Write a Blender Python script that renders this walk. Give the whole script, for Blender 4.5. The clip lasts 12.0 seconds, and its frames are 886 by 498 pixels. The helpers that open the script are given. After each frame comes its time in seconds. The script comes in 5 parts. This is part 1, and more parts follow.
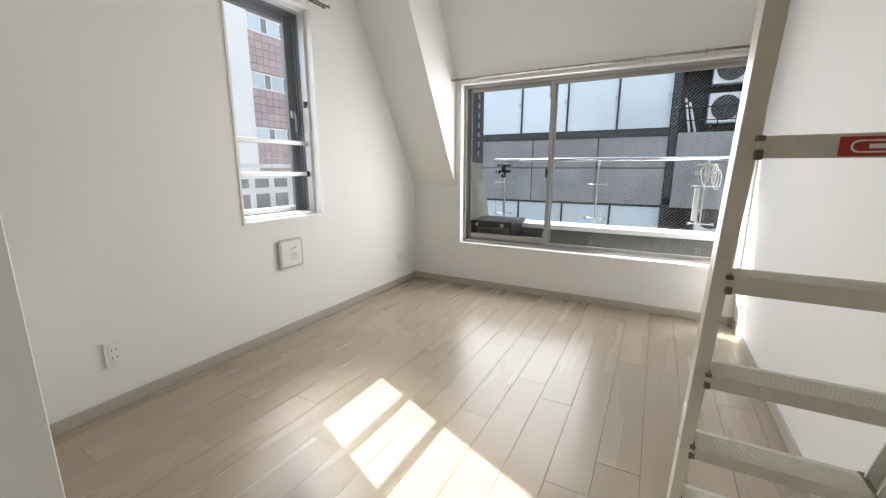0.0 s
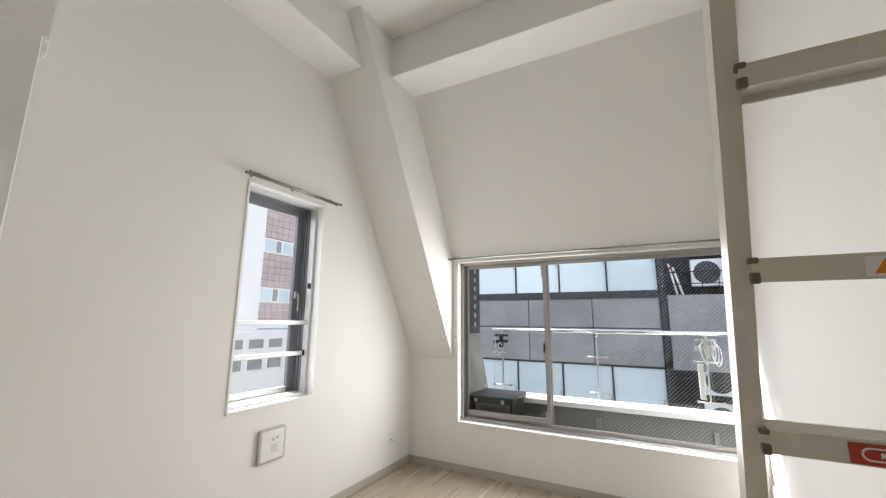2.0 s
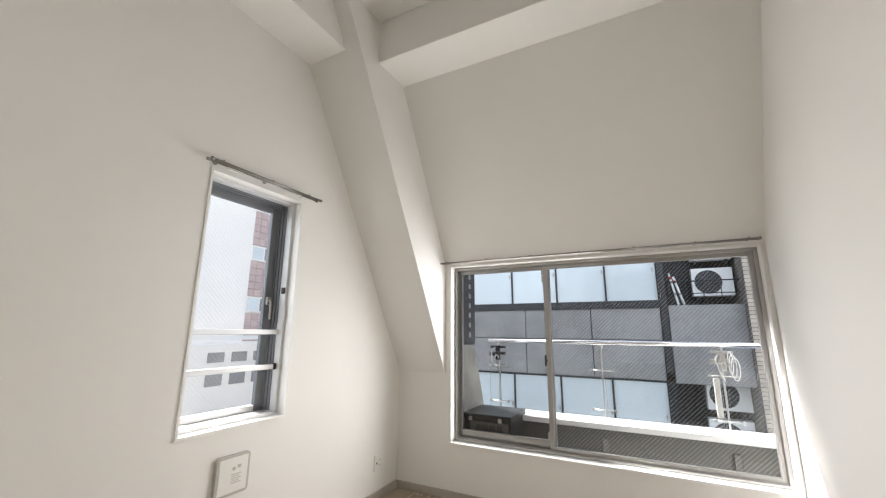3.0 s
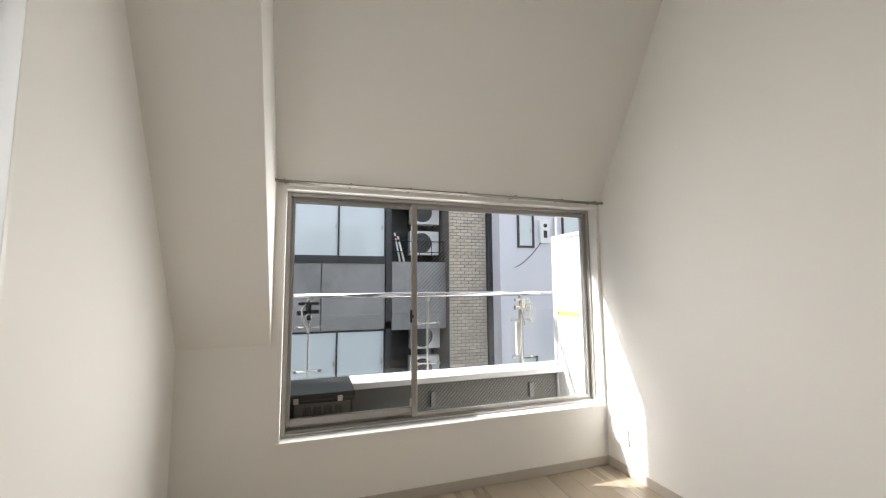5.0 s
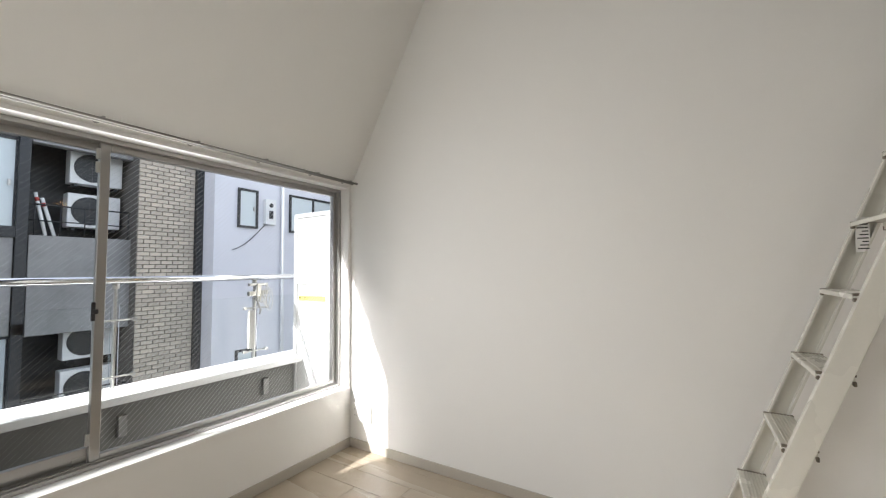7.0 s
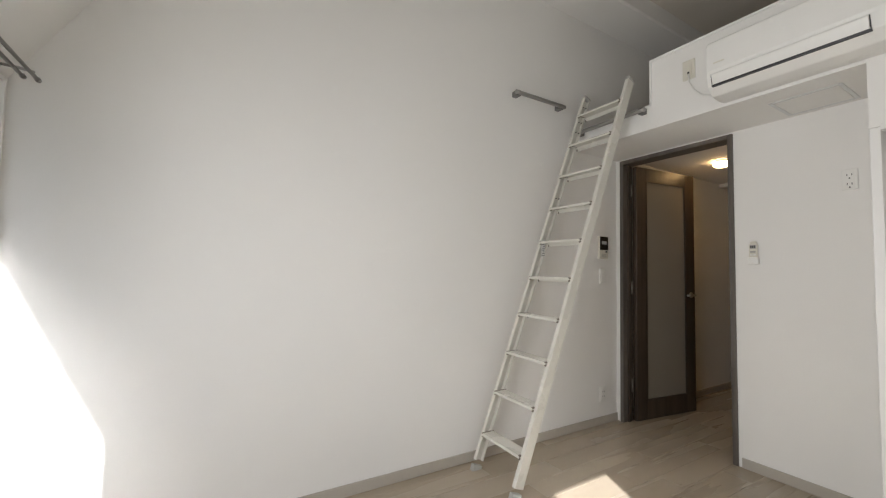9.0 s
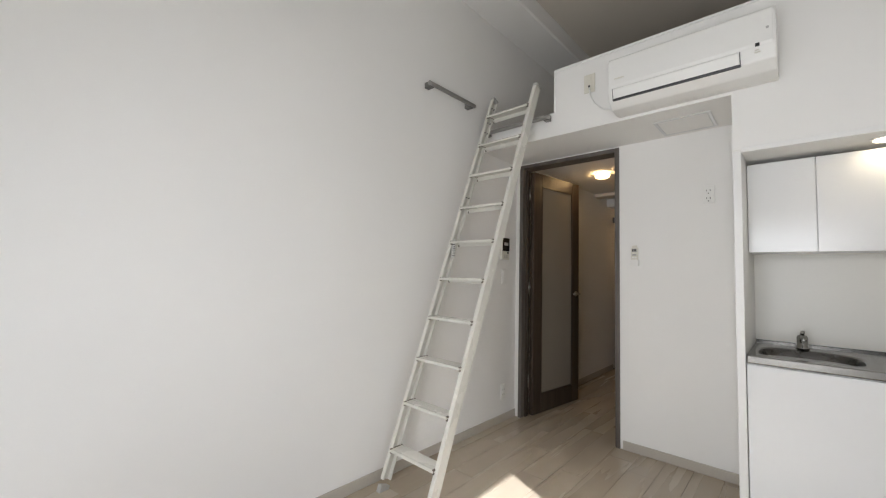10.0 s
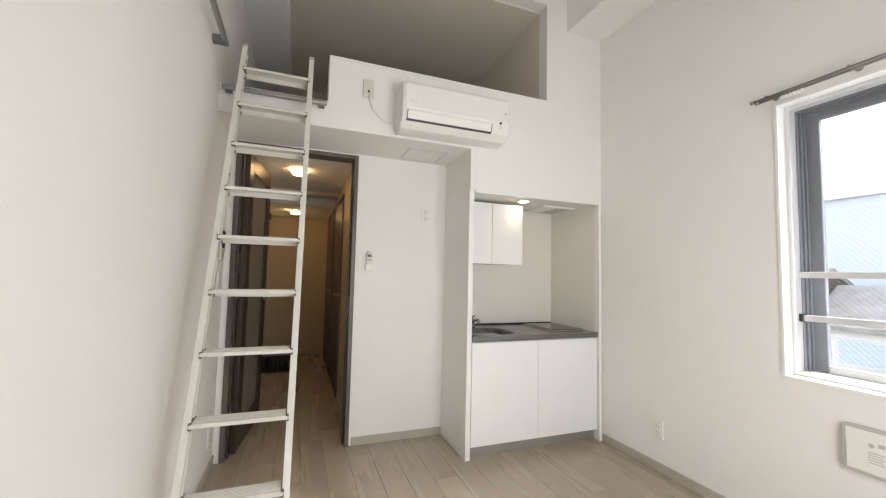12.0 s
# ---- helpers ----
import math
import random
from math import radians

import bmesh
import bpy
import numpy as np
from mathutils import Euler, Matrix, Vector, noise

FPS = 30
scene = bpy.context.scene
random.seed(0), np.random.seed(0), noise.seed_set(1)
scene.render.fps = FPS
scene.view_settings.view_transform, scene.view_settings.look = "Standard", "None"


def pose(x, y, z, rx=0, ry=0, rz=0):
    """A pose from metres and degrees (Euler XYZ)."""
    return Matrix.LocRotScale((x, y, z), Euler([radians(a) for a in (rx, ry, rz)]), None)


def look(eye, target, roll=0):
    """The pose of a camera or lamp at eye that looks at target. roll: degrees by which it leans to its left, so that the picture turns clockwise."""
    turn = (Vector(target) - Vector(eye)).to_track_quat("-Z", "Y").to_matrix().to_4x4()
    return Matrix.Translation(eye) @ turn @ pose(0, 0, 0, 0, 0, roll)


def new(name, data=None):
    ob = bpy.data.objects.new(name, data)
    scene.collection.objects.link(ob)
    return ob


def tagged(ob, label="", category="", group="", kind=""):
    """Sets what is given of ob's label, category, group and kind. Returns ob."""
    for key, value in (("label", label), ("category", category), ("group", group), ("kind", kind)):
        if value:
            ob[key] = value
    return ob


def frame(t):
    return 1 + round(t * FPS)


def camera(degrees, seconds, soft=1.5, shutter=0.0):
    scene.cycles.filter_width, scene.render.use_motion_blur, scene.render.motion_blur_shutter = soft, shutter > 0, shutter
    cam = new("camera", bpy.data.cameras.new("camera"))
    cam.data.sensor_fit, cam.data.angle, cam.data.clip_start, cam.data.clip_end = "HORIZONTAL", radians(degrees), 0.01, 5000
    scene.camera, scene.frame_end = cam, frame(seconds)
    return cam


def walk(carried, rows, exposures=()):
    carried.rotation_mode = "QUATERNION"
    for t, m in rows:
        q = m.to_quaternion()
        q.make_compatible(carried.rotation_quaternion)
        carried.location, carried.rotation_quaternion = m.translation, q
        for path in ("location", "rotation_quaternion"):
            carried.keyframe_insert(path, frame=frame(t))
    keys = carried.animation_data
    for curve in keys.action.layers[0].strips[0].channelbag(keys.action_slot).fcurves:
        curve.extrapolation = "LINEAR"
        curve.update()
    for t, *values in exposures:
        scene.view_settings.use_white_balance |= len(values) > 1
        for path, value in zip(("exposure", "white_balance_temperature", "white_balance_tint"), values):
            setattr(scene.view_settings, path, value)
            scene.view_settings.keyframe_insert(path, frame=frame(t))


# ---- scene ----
cam = camera(97.4, 12.0, soft=1.2)
PATH = [
    (0, (2.101, -0.228, 1.095), (1.167, 1.494, 0.689), 0.1),
    (0.5, (2.099, -0.223, 1.134), (1.152, 1.528, 0.942), 0.3),
    (1, (2.105, -0.215, 1.202), (1.154, 1.544, 1.218), 0.3),
    (1.5, (2.117, -0.192, 1.269), (1.159, 1.551, 1.475), 0.6),
    (2, (2.103, -0.224, 1.293), (1.172, 1.51, 1.647), 0.4),
    (2.5, (2.093, -0.17, 1.296), (1.163, 1.551, 1.711), 0.6),
    (2.7, (2.082, -0.104, 1.28), (1.151, 1.615, 1.7), 0.5),
    (4.3, (1.082, 0.721, 1.271), (0.924, 2.697, 1.537), 0.1),
    (4.5, (0.968, 0.724, 1.274), (1.038, 2.708, 1.515), -0.2),
    (5, (0.679, 0.682, 1.246), (1.296, 2.575, 1.44), -0.4),
    (5.5, (0.52, 0.592, 1.23), (1.521, 2.317, 1.381), -0.5),
    (6, (0.495, 0.5, 1.242), (1.768, 2.037, 1.366), -0.5),
    (6.5, (0.565, 0.602, 1.223), (2.052, 1.935, 1.34), -0.5),
    (6.7, (0.6, 0.733, 1.217), (2.164, 1.974, 1.332), -0.6),
    (8.3, (0.684, 2.219, 1.244), (2.654, 1.886, 1.346), 0.8),
    (8.5, (0.682, 2.291, 1.221), (2.596, 1.72, 1.32), 0.9),
    (9, (0.655, 2.384, 1.172), (2.371, 1.363, 1.279), 1.2),
    (9.5, (0.694, 2.404, 1.151), (2.225, 1.122, 1.268), 1.3),
    (10, (0.899, 2.38, 1.175), (2.247, 0.908, 1.293), 1.3),
    (10.5, (1.285, 2.365, 1.223), (2.25, 0.618, 1.35), 1.3),
    (11, (1.717, 2.357, 1.274), (2.052, 0.389, 1.395), 1.3),
    (11.5, (2.051, 2.366, 1.257), (1.753, 0.392, 1.385), 1.3),
    (12, (2.229, 2.407, 1.222), (1.526, 0.539, 1.356), 1.3),
]
walk(cam, [(t, look(eye, target, roll)) for t, eye, target, roll in PATH], [(0.0, 1.8, 6200, 11), (1.0, 1.93, 6250, 11), (2.6, 1.9, 6300, 12), (4.4, 1.55, 6700, 12), (6.0, 1.68, 6350, 11), (8.4, 1.56, 6350, 11), (9.5, 1.74, 6100, 12), (10.6, 1.91, 5970, 11), (11.3, 2.08, 5920, 11), (12.0, 2.08, 6300, 12)])

# world and sun
SUN_WAY = Vector((1.0, -0.408, -0.865)).normalized()
world = bpy.data.worlds.new("sky")
scene.world = world
world.use_nodes = True
wn = world.node_tree.nodes
sky = wn.new("ShaderNodeTexSky")
sky.sky_type = "NISHITA"
sky.sun_disc = False
sky.dust_density, sky.ozone_density = 0.4, 0.6
sky.sun_elevation = math.asin(-SUN_WAY.z)
sky.sun_rotation = math.atan2(-SUN_WAY.x, -SUN_WAY.y)
wn["Background"].inputs["Strength"].default_value = 0.15
haze = wn.new("ShaderNodeHueSaturation")
haze.inputs["Saturation"].default_value = 0.45
world.node_tree.links.new(sky.outputs["Color"], haze.inputs["Color"])
world.node_tree.links.new(haze.outputs["Color"], wn["Background"].inputs["Color"])
sun_data = bpy.data.lights.new("sun", "SUN")
sun_data.energy, sun_data.angle, sun_data.color = 3.3, radians(0.5), (1.0, 0.985, 0.96)
sun = new("sun", sun_data)
sun.matrix_world = look((-6, 6, 9), Vector((-6, 6, 9)) + SUN_WAY)


def window_light(name, m, width, height, watts, spread):
    """The sky's light as it comes through a window's opening."""
    data = bpy.data.lights.new(name, "AREA")
    data.shape, data.size, data.size_y, data.energy, data.color = "RECTANGLE", width, height, watts, (1.0, 0.985, 0.95)
    data.spread = radians(spread)
    new(name, data).matrix_world = m


window_light("balcony_window_light", look((1.12, 3.108, 1.11), (1.12, 0.0, 1.11)), 1.2, 1.34, 7.2, 160)
window_light("west_window_light", look((-0.052, 1.505, 1.44), (3.0, 1.505, 1.44)), 0.52, 1.24, 0.48, 175)

# ---- materials ----
def material(name, colour, rough=0.5, metal=0.0, vary=0.06, scale=3.0, fine=60.0, bump=0.02, dist=0.002, spread=0.0, island=False, **extra):
    """A surface with two scales of variation in colour and gloss, fine relief, and a spread of tone from piece to piece."""
    m = bpy.data.materials.new(name)
    m.use_nodes = True
    n, l = m.node_tree.nodes, m.node_tree.links
    b = n["Principled BSDF"]
    b.inputs["Metallic"].default_value = metal
    co = n.new("ShaderNodeTexCoord")
    big, small = n.new("ShaderNodeTexNoise"), n.new("ShaderNodeTexNoise")
    big.inputs["Scale"].default_value, big.inputs["Detail"].default_value = scale, 4
    small.inputs["Scale"].default_value, small.inputs["Detail"].default_value = fine, 3
    for t in (big, small):
        l.new(co.outputs["Object"], t.inputs["Vector"])
    mix = n.new("ShaderNodeMath")
    mix.operation = "MULTIPLY_ADD"
    mix.inputs[1].default_value = 0.45
    l.new(small.outputs["Fac"], mix.inputs[0])
    l.new(big.outputs["Fac"], mix.inputs[2])
    ramp = n.new("ShaderNodeMapRange")
    ramp.inputs["From Min"].default_value, ramp.inputs["From Max"].default_value = 0.35, 1.1
    ramp.inputs["To Min"].default_value, ramp.inputs["To Max"].default_value = 1 - vary, 1 + vary
    l.new(mix.outputs[0], ramp.inputs["Value"])
    tone = ramp.outputs["Result"]
    if spread:
        if island:
            r = n.new("ShaderNodeNewGeometry").outputs["Random Per Island"]
        else:
            r = n.new("ShaderNodeObjectInfo").outputs["Random"]
        rr = n.new("ShaderNodeMapRange")
        rr.inputs["To Min"].default_value, rr.inputs["To Max"].default_value = 1 - spread, 1 + spread
        l.new(r, rr.inputs["Value"])
        mul = n.new("ShaderNodeMath")
        mul.operation = "MULTIPLY"
        l.new(tone, mul.inputs[0])
        l.new(rr.outputs["Result"], mul.inputs[1])
        tone = mul.outputs[0]
    col = n.new("ShaderNodeVectorMath")
    col.operation = "SCALE"
    col.inputs[0].default_value = colour
    l.new(tone, col.inputs["Scale"])
    l.new(col.outputs["Vector"], b.inputs["Base Color"])
    ro = n.new("ShaderNodeMapRange")
    ro.inputs["To Min"].default_value, ro.inputs["To Max"].default_value = max(rough - 0.08, 0.02), min(rough + 0.08, 1)
    l.new(big.outputs["Fac"], ro.inputs["Value"])
    l.new(ro.outputs["Result"], b.inputs["Roughness"])
    if bump:
        bp = n.new("ShaderNodeBump")
        bp.inputs["Strength"].default_value, bp.inputs["Distance"].default_value = bump, dist
        l.new(small.outputs["Fac"], bp.inputs["Height"])
        l.new(bp.outputs["Normal"], b.inputs["Normal"])
    for k, v in extra.items():
        b.inputs[k.replace("_", " ")].default_value = v
    return m


def wood(name, dark, light, rough, along, ring=14.0, spread=0.0, bump=0.05):
    """Grain stretched along one axis, with a spread of tone from board to board."""
    m = bpy.data.materials.new(name)
    m.use_nodes = True
    n, l = m.node_tree.nodes, m.node_tree.links
    b = n["Principled BSDF"]
    co, mp = n.new("ShaderNodeTexCoord"), n.new("ShaderNodeMapping")
    mp.inputs["Scale"].default_value = [0.06 if a == along else 1.0 for a in "xyz"]
    info = n.new("ShaderNodeObjectInfo")
    shift = n.new("ShaderNodeVectorMath")
    shift.operation = "SCALE"
    shift.inputs[0].default_value = (31.0, 17.0, 7.0)
    l.new(info.outputs["Random"], shift.inputs["Scale"])
    l.new(shift.outputs["Vector"], mp.inputs["Location"])
    l.new(co.outputs["Object"], mp.inputs["Vector"])
    g1, g2 = n.new("ShaderNodeTexNoise"), n.new("ShaderNodeTexNoise")
    g1.inputs["Scale"].default_value, g1.inputs["Detail"].default_value = ring, 6
    g2.inputs["Scale"].default_value, g2.inputs["Detail"].default_value = ring * 9, 3
    l.new(mp.outputs["Vector"], g1.inputs["Vector"])
    l.new(mp.outputs["Vector"], g2.inputs["Vector"])
    add = n.new("ShaderNodeMath")
    add.operation = "MULTIPLY_ADD"
    add.inputs[1].default_value = 0.35
    l.new(g2.outputs["Fac"], add.inputs[0])
    l.new(g1.outputs["Fac"], add.inputs[2])
    off = n.new("ShaderNodeMath")
    off.operation = "MULTIPLY_ADD"
    off.inputs[1].default_value = spread
    l.new(info.outputs["Random"], off.inputs[0])
    l.new(add.outputs[0], off.inputs[2])
    ramp = n.new("ShaderNodeValToRGB")
    ramp.color_ramp.elements[0].position, ramp.color_ramp.elements[1].position = 0.35, 0.95 + spread
    ramp.color_ramp.elements[0].color, ramp.color_ramp.elements[1].color = (*dark, 1), (*light, 1)
    l.new(off.outputs[0], ramp.inputs["Fac"])
    l.new(ramp.outputs["Color"], b.inputs["Base Color"])
    rr = n.new("ShaderNodeMapRange")
    rr.inputs["To Min"].default_value, rr.inputs["To Max"].default_value = rough - 0.06, rough + 0.1
    l.new(g1.outputs["Fac"], rr.inputs["Value"])
    l.new(rr.outputs["Result"], b.inputs["Roughness"])
    bp = n.new("ShaderNodeBump")
    bp.inputs["Strength"].default_value, bp.inputs["Distance"].default_value = bump, 0.001
    l.new(g2.outputs["Fac"], bp.inputs["Height"])
    l.new(bp.outputs["Normal"], b.inputs["Normal"])
    return m


def glow(name, colour, strength):
    m = bpy.data.materials.new(name)
    m.use_nodes = True
    b = m.node_tree.nodes["Principled BSDF"]
    b.inputs["Base Color"].default_value = (0.9, 0.88, 0.84, 1)
    b.inputs["Emission Color"].default_value = (*colour, 1)
    b.inputs["Emission Strength"].default_value = strength
    return m


def glass(name, colour=(1, 1, 1), rough=0.0, ior=1.45):
    m = bpy.data.materials.new(name)
    m.use_nodes = True
    b = m.node_tree.nodes["Principled BSDF"]
    b.inputs["Base Color"].default_value = (*colour, 1)
    b.inputs["Roughness"].default_value = rough
    b.inputs["IOR"].default_value = ior
    b.inputs["Transmission Weight"].default_value = 1.0
    return m


WALL = material("wall_paper", (0.86, 0.845, 0.81), 0.75, vary=0.02, scale=1.5, fine=260, bump=0.12, dist=0.001)
CEIL = material("ceiling_paper", (0.86, 0.845, 0.81), 0.8, vary=0.02, scale=1.5, fine=240, bump=0.12, dist=0.001)
# white paper of the loft, its warm shade put into the base colour
LOFT_SHADE_PAPER = material("loft_paper_shade_tint", (0.72, 0.665, 0.575), 0.75, vary=0.03, scale=1.5, fine=260, bump=0.12, dist=0.001)
# white hall paper; the hall's dim, warm light is mixed into this tan
HALL_DIM_PAPER = material("hall_paper_warm_dim", (0.56, 0.46, 0.31), 0.75, vary=0.03, scale=1.5, fine=260, bump=0.12, dist=0.001)
TRIM = material("white_trim", (0.86, 0.85, 0.82), 0.4, vary=0.02, bump=0.0)
BASE = material("taupe_baseboard", (0.47, 0.43, 0.37), 0.45, vary=0.05, fine=90)
FLOOR = wood("greige_floorboard", (0.398, 0.331, 0.249), (0.436, 0.367, 0.277), 0.25, "y", 4.0, 0.10, 0.02)
GAP = material("floor_joint", (0.2, 0.165, 0.125), 0.8)
LACQUER = material("white_lacquer", (0.85, 0.85, 0.84), 0.16, vary=0.01, bump=0.0)
PLASTIC = material("white_plastic", (0.84, 0.83, 0.79), 0.35, vary=0.02, bump=0.0)
CREAM_PLASTIC = material("cream_plastic", (0.72, 0.69, 0.6), 0.4, vary=0.02, bump=0.0)
GREY_PLASTIC = material("grey_plastic", (0.42, 0.41, 0.38), 0.5, vary=0.04)
VENT_FRAME = material("grey_vent_plastic", (0.52, 0.5, 0.46), 0.45, vary=0.03, bump=0.0)
BRACKET = material("grey_cast_bracket", (0.2, 0.195, 0.185), 0.4, 0.5, vary=0.08)
DARK_PLASTIC = material("dark_plastic", (0.02, 0.02, 0.022), 0.4, vary=0.05)
SCREEN = material("dark_screen", (0.012, 0.012, 0.014), 0.12, vary=0.02, bump=0.0)
LADDER = material("cream_painted_aluminium", (0.70, 0.68, 0.61), 0.27, vary=0.03, fine=120, bump=0.02)
LADDER_PAD = material("ladder_end_bracket", (0.15, 0.125, 0.095), 0.45, vary=0.06)
ALU = material("satin_aluminium", (0.4, 0.39, 0.375), 0.34, 0.85, vary=0.05, fine=140)
PALE_ALU = material("pale_aluminium", (0.72, 0.72, 0.71), 0.4, 0.35, vary=0.04, fine=140)
DARK_ALU = material("blue_grey_aluminium", (0.22, 0.23, 0.25), 0.4, 0.3, vary=0.06, fine=140)
STEEL = material("brushed_steel", (0.5, 0.49, 0.46), 0.3, 0.95, vary=0.08, scale=6, fine=200, bump=0.03)
RAIL_STEEL = material("dark_rail_steel", (0.3, 0.29, 0.27), 0.3, 0.9, vary=0.06, bump=0.0)
TAP_STEEL = material("dark_chrome", (0.32, 0.315, 0.3), 0.12, 1.0, vary=0.03, bump=0.0)
CHROME = material("polished_chrome", (0.75, 0.75, 0.75), 0.1, 1.0, vary=0.02, bump=0.0)
SINK = material("pressed_sink_steel", (0.13, 0.125, 0.118), 0.28, 0.9, vary=0.1, scale=8, fine=220, bump=0.03)
# lighter copy of the worktop steel, the front edge's highlight as colour
EDGE_LIT_STEEL = material("worktop_steel_lit_edge", (0.24, 0.232, 0.215), 0.24, 0.92, vary=0.08, scale=6, fine=200, bump=0.03)
COUNTER = material("worktop_steel", (0.115, 0.11, 0.102), 0.2, 0.92, vary=0.08, scale=5, fine=220, bump=0.04)
KICK = material("steel_kickboard", (0.4, 0.38, 0.35), 0.45, 0.6, vary=0.08)
SPLASH = material("cream_splash_panel", (0.81, 0.785, 0.715), 0.35, vary=0.02, bump=0.0)
DOORWOOD = wood("dark_door_wood", (0.022, 0.0155, 0.011), (0.085, 0.06, 0.042), 0.35, "z", 16.0)
DOORFRAME = wood("grey_brown_frame", (0.06, 0.05, 0.043), (0.16, 0.14, 0.12), 0.4, "z", 18.0)
FROST = material("frosted_glass", (0.42, 0.375, 0.31), 0.16, vary=0.03, scale=1.2, fine=400, bump=0.05, Transmission_Weight=0.35)
PANE = glass("window_glass", (0.985, 0.99, 0.988), ior=1.16)
RAIL_GLASS = glass("balustrade_glass", (0.95, 0.97, 0.965), ior=1.3)
WIRE = material("glass_wire", (0.62, 0.62, 0.60), 0.4, 0.2, vary=0.03, bump=0.0)
RED = material("red_label", (0.42, 0.05, 0.035), 0.4, vary=0.04, bump=0.0)
SIGN_GREY = material("dark_grey_sign", (0.13, 0.125, 0.115), 0.45, vary=0.06, bump=0.0)
LABEL = material("white_label", (0.82, 0.81, 0.78), 0.4, vary=0.02, bump=0.0)
INK = material("black_print", (0.025, 0.025, 0.025), 0.5, vary=0.02, bump=0.0)
ORANGE = material("orange_label", (0.7, 0.25, 0.03), 0.4, vary=0.02, bump=0.0)
YELLOW = material("yellow_sign", (0.78, 0.68, 0.22), 0.45, vary=0.04, bump=0.0)
BLACK_TILE = material("black_entrance_tile", (0.012, 0.012, 0.013), 0.5, vary=0.2, scale=8)
LEATHER = material("black_leather", (0.006, 0.006, 0.006), 0.7, vary=0.2, scale=20)
# outside
CONCRETE = material("facade_concrete", (0.275, 0.27, 0.262), 0.8, vary=0.34, scale=0.9, fine=7, bump=0.2, dist=0.01, spread=0.06)
DARK_METAL = material("charcoal_cladding", (0.025, 0.027, 0.03), 0.45, 0.2, vary=0.2, scale=0.8, fine=12)
CURTAIN_GLASS = material("curtained_glass", (0.62, 0.68, 0.69), 0.07, vary=0.05, scale=0.6, fine=3, bump=0.0, spread=0.08)
BRICK = material("tan_brick", (0.55, 0.48, 0.39), 0.8, vary=0.15, scale=3, fine=40, bump=0.3, dist=0.004, spread=0.14)
MORTAR = material("mortar", (0.13, 0.12, 0.105), 0.9, vary=0.1)
BLUE_WALL = material("pale_blue_render", (0.72, 0.72, 0.76), 0.8, vary=0.06, scale=0.5, fine=20, bump=0.1)
WHITE_RENDER = material("white_render", (0.84, 0.81, 0.76), 0.8, vary=0.08, scale=0.5, fine=20, bump=0.1)
RED_TILE = material("brown_wall_tile", (0.5, 0.39, 0.365), 0.6, vary=0.12, scale=1.0, fine=30, bump=0.2, spread=0.1, island=True)
FAR_WALL = material("far_blue_render", (0.66, 0.685, 0.73), 0.8, vary=0.05, scale=0.4, fine=12, bump=0.05)
AC_WHITE = material("outdoor_unit_white", (0.8, 0.8, 0.78), 0.5, vary=0.06, scale=2)
ASPHALT = material("asphalt", (0.05, 0.05, 0.052), 0.85, vary=0.2, scale=0.5, fine=40, bump=0.4, dist=0.01)
BALCONY_FLOOR = material("balcony_sheet", (0.07, 0.068, 0.065), 0.7, vary=0.15, scale=3, fine=60)
PARAPET = material("parapet_render", (0.17, 0.166, 0.155), 0.75, vary=0.1, scale=2, fine=50, bump=0.15)
ROOF_TILE = material("grey_brown_roof_tile", (0.42, 0.38, 0.33), 0.7, vary=0.3, scale=3, fine=14, bump=0.4, dist=0.02)
TAN_RENDER = material("tan_render", (0.52, 0.45, 0.36), 0.8, vary=0.12, scale=0.8, fine=16, bump=0.1)
CAP = material("white_metal_coping", (0.78, 0.78, 0.76), 0.4, vary=0.04, scale=3)
MARBLED = material("weathered_concrete", (0.3, 0.29, 0.26), 0.85, vary=0.4, scale=7, fine=40, bump=0.3, dist=0.006)
BOX_GREY = material("dark_steel_box", (0.03, 0.028, 0.026), 0.4, 0.2, vary=0.1, scale=3)
BOARD = material("white_partition_board", (0.8, 0.8, 0.78), 0.5, vary=0.03, scale=2)
CABLE = material("white_cable", (0.78, 0.78, 0.76), 0.5, vary=0.02, bump=0.0)

# ---- building blocks ----
def box_bm(x0, x1, y0, y1, z0, z1, bevel=0.0, seg=1):
    bm = bmesh.new()
    bmesh.ops.create_cube(bm, size=1)
    for v in bm.verts:
        v.co = ((x0 + x1) / 2 + v.co.x * (x1 - x0), (y0 + y1) / 2 + v.co.y * (y1 - y0), (z0 + z1) / 2 + v.co.z * (z1 - z0))
    if bevel:
        bmesh.ops.bevel(bm, geom=bm.edges[:], offset=bevel, segments=seg, affect="EDGES", profile=0.5)
    return bm


def join(*bms):
    out = bmesh.new()
    for b in bms:
        me = bpy.data.meshes.new("tmp")
        b.to_mesh(me)
        b.free()
        out.from_mesh(me)
        bpy.data.meshes.remove(me)
    return out


def prism_bm(points, axis, a, b, bevel=0.0):
    """A flat outline pushed along an axis from a to b. The outline's coordinates are the two other axes in order."""
    bm = bmesh.new()
    k = "xyz".index(axis)

    def at(p, v):
        q = list(p)
        q.insert(k, v)
        return bm.verts.new(q)
    lo, hi = [at(p, a) for p in points], [at(p, b) for p in points]
    bm.faces.new(lo)
    bm.faces.new(hi)
    for i in range(len(points)):
        j = (i + 1) % len(points)
        bm.faces.new((lo[i], lo[j], hi[j], hi[i]))
    bmesh.ops.recalc_face_normals(bm, faces=bm.faces[:])
    if bevel:
        bmesh.ops.bevel(bm, geom=bm.edges[:], offset=bevel, segments=2, affect="EDGES", profile=0.5)
    return bm


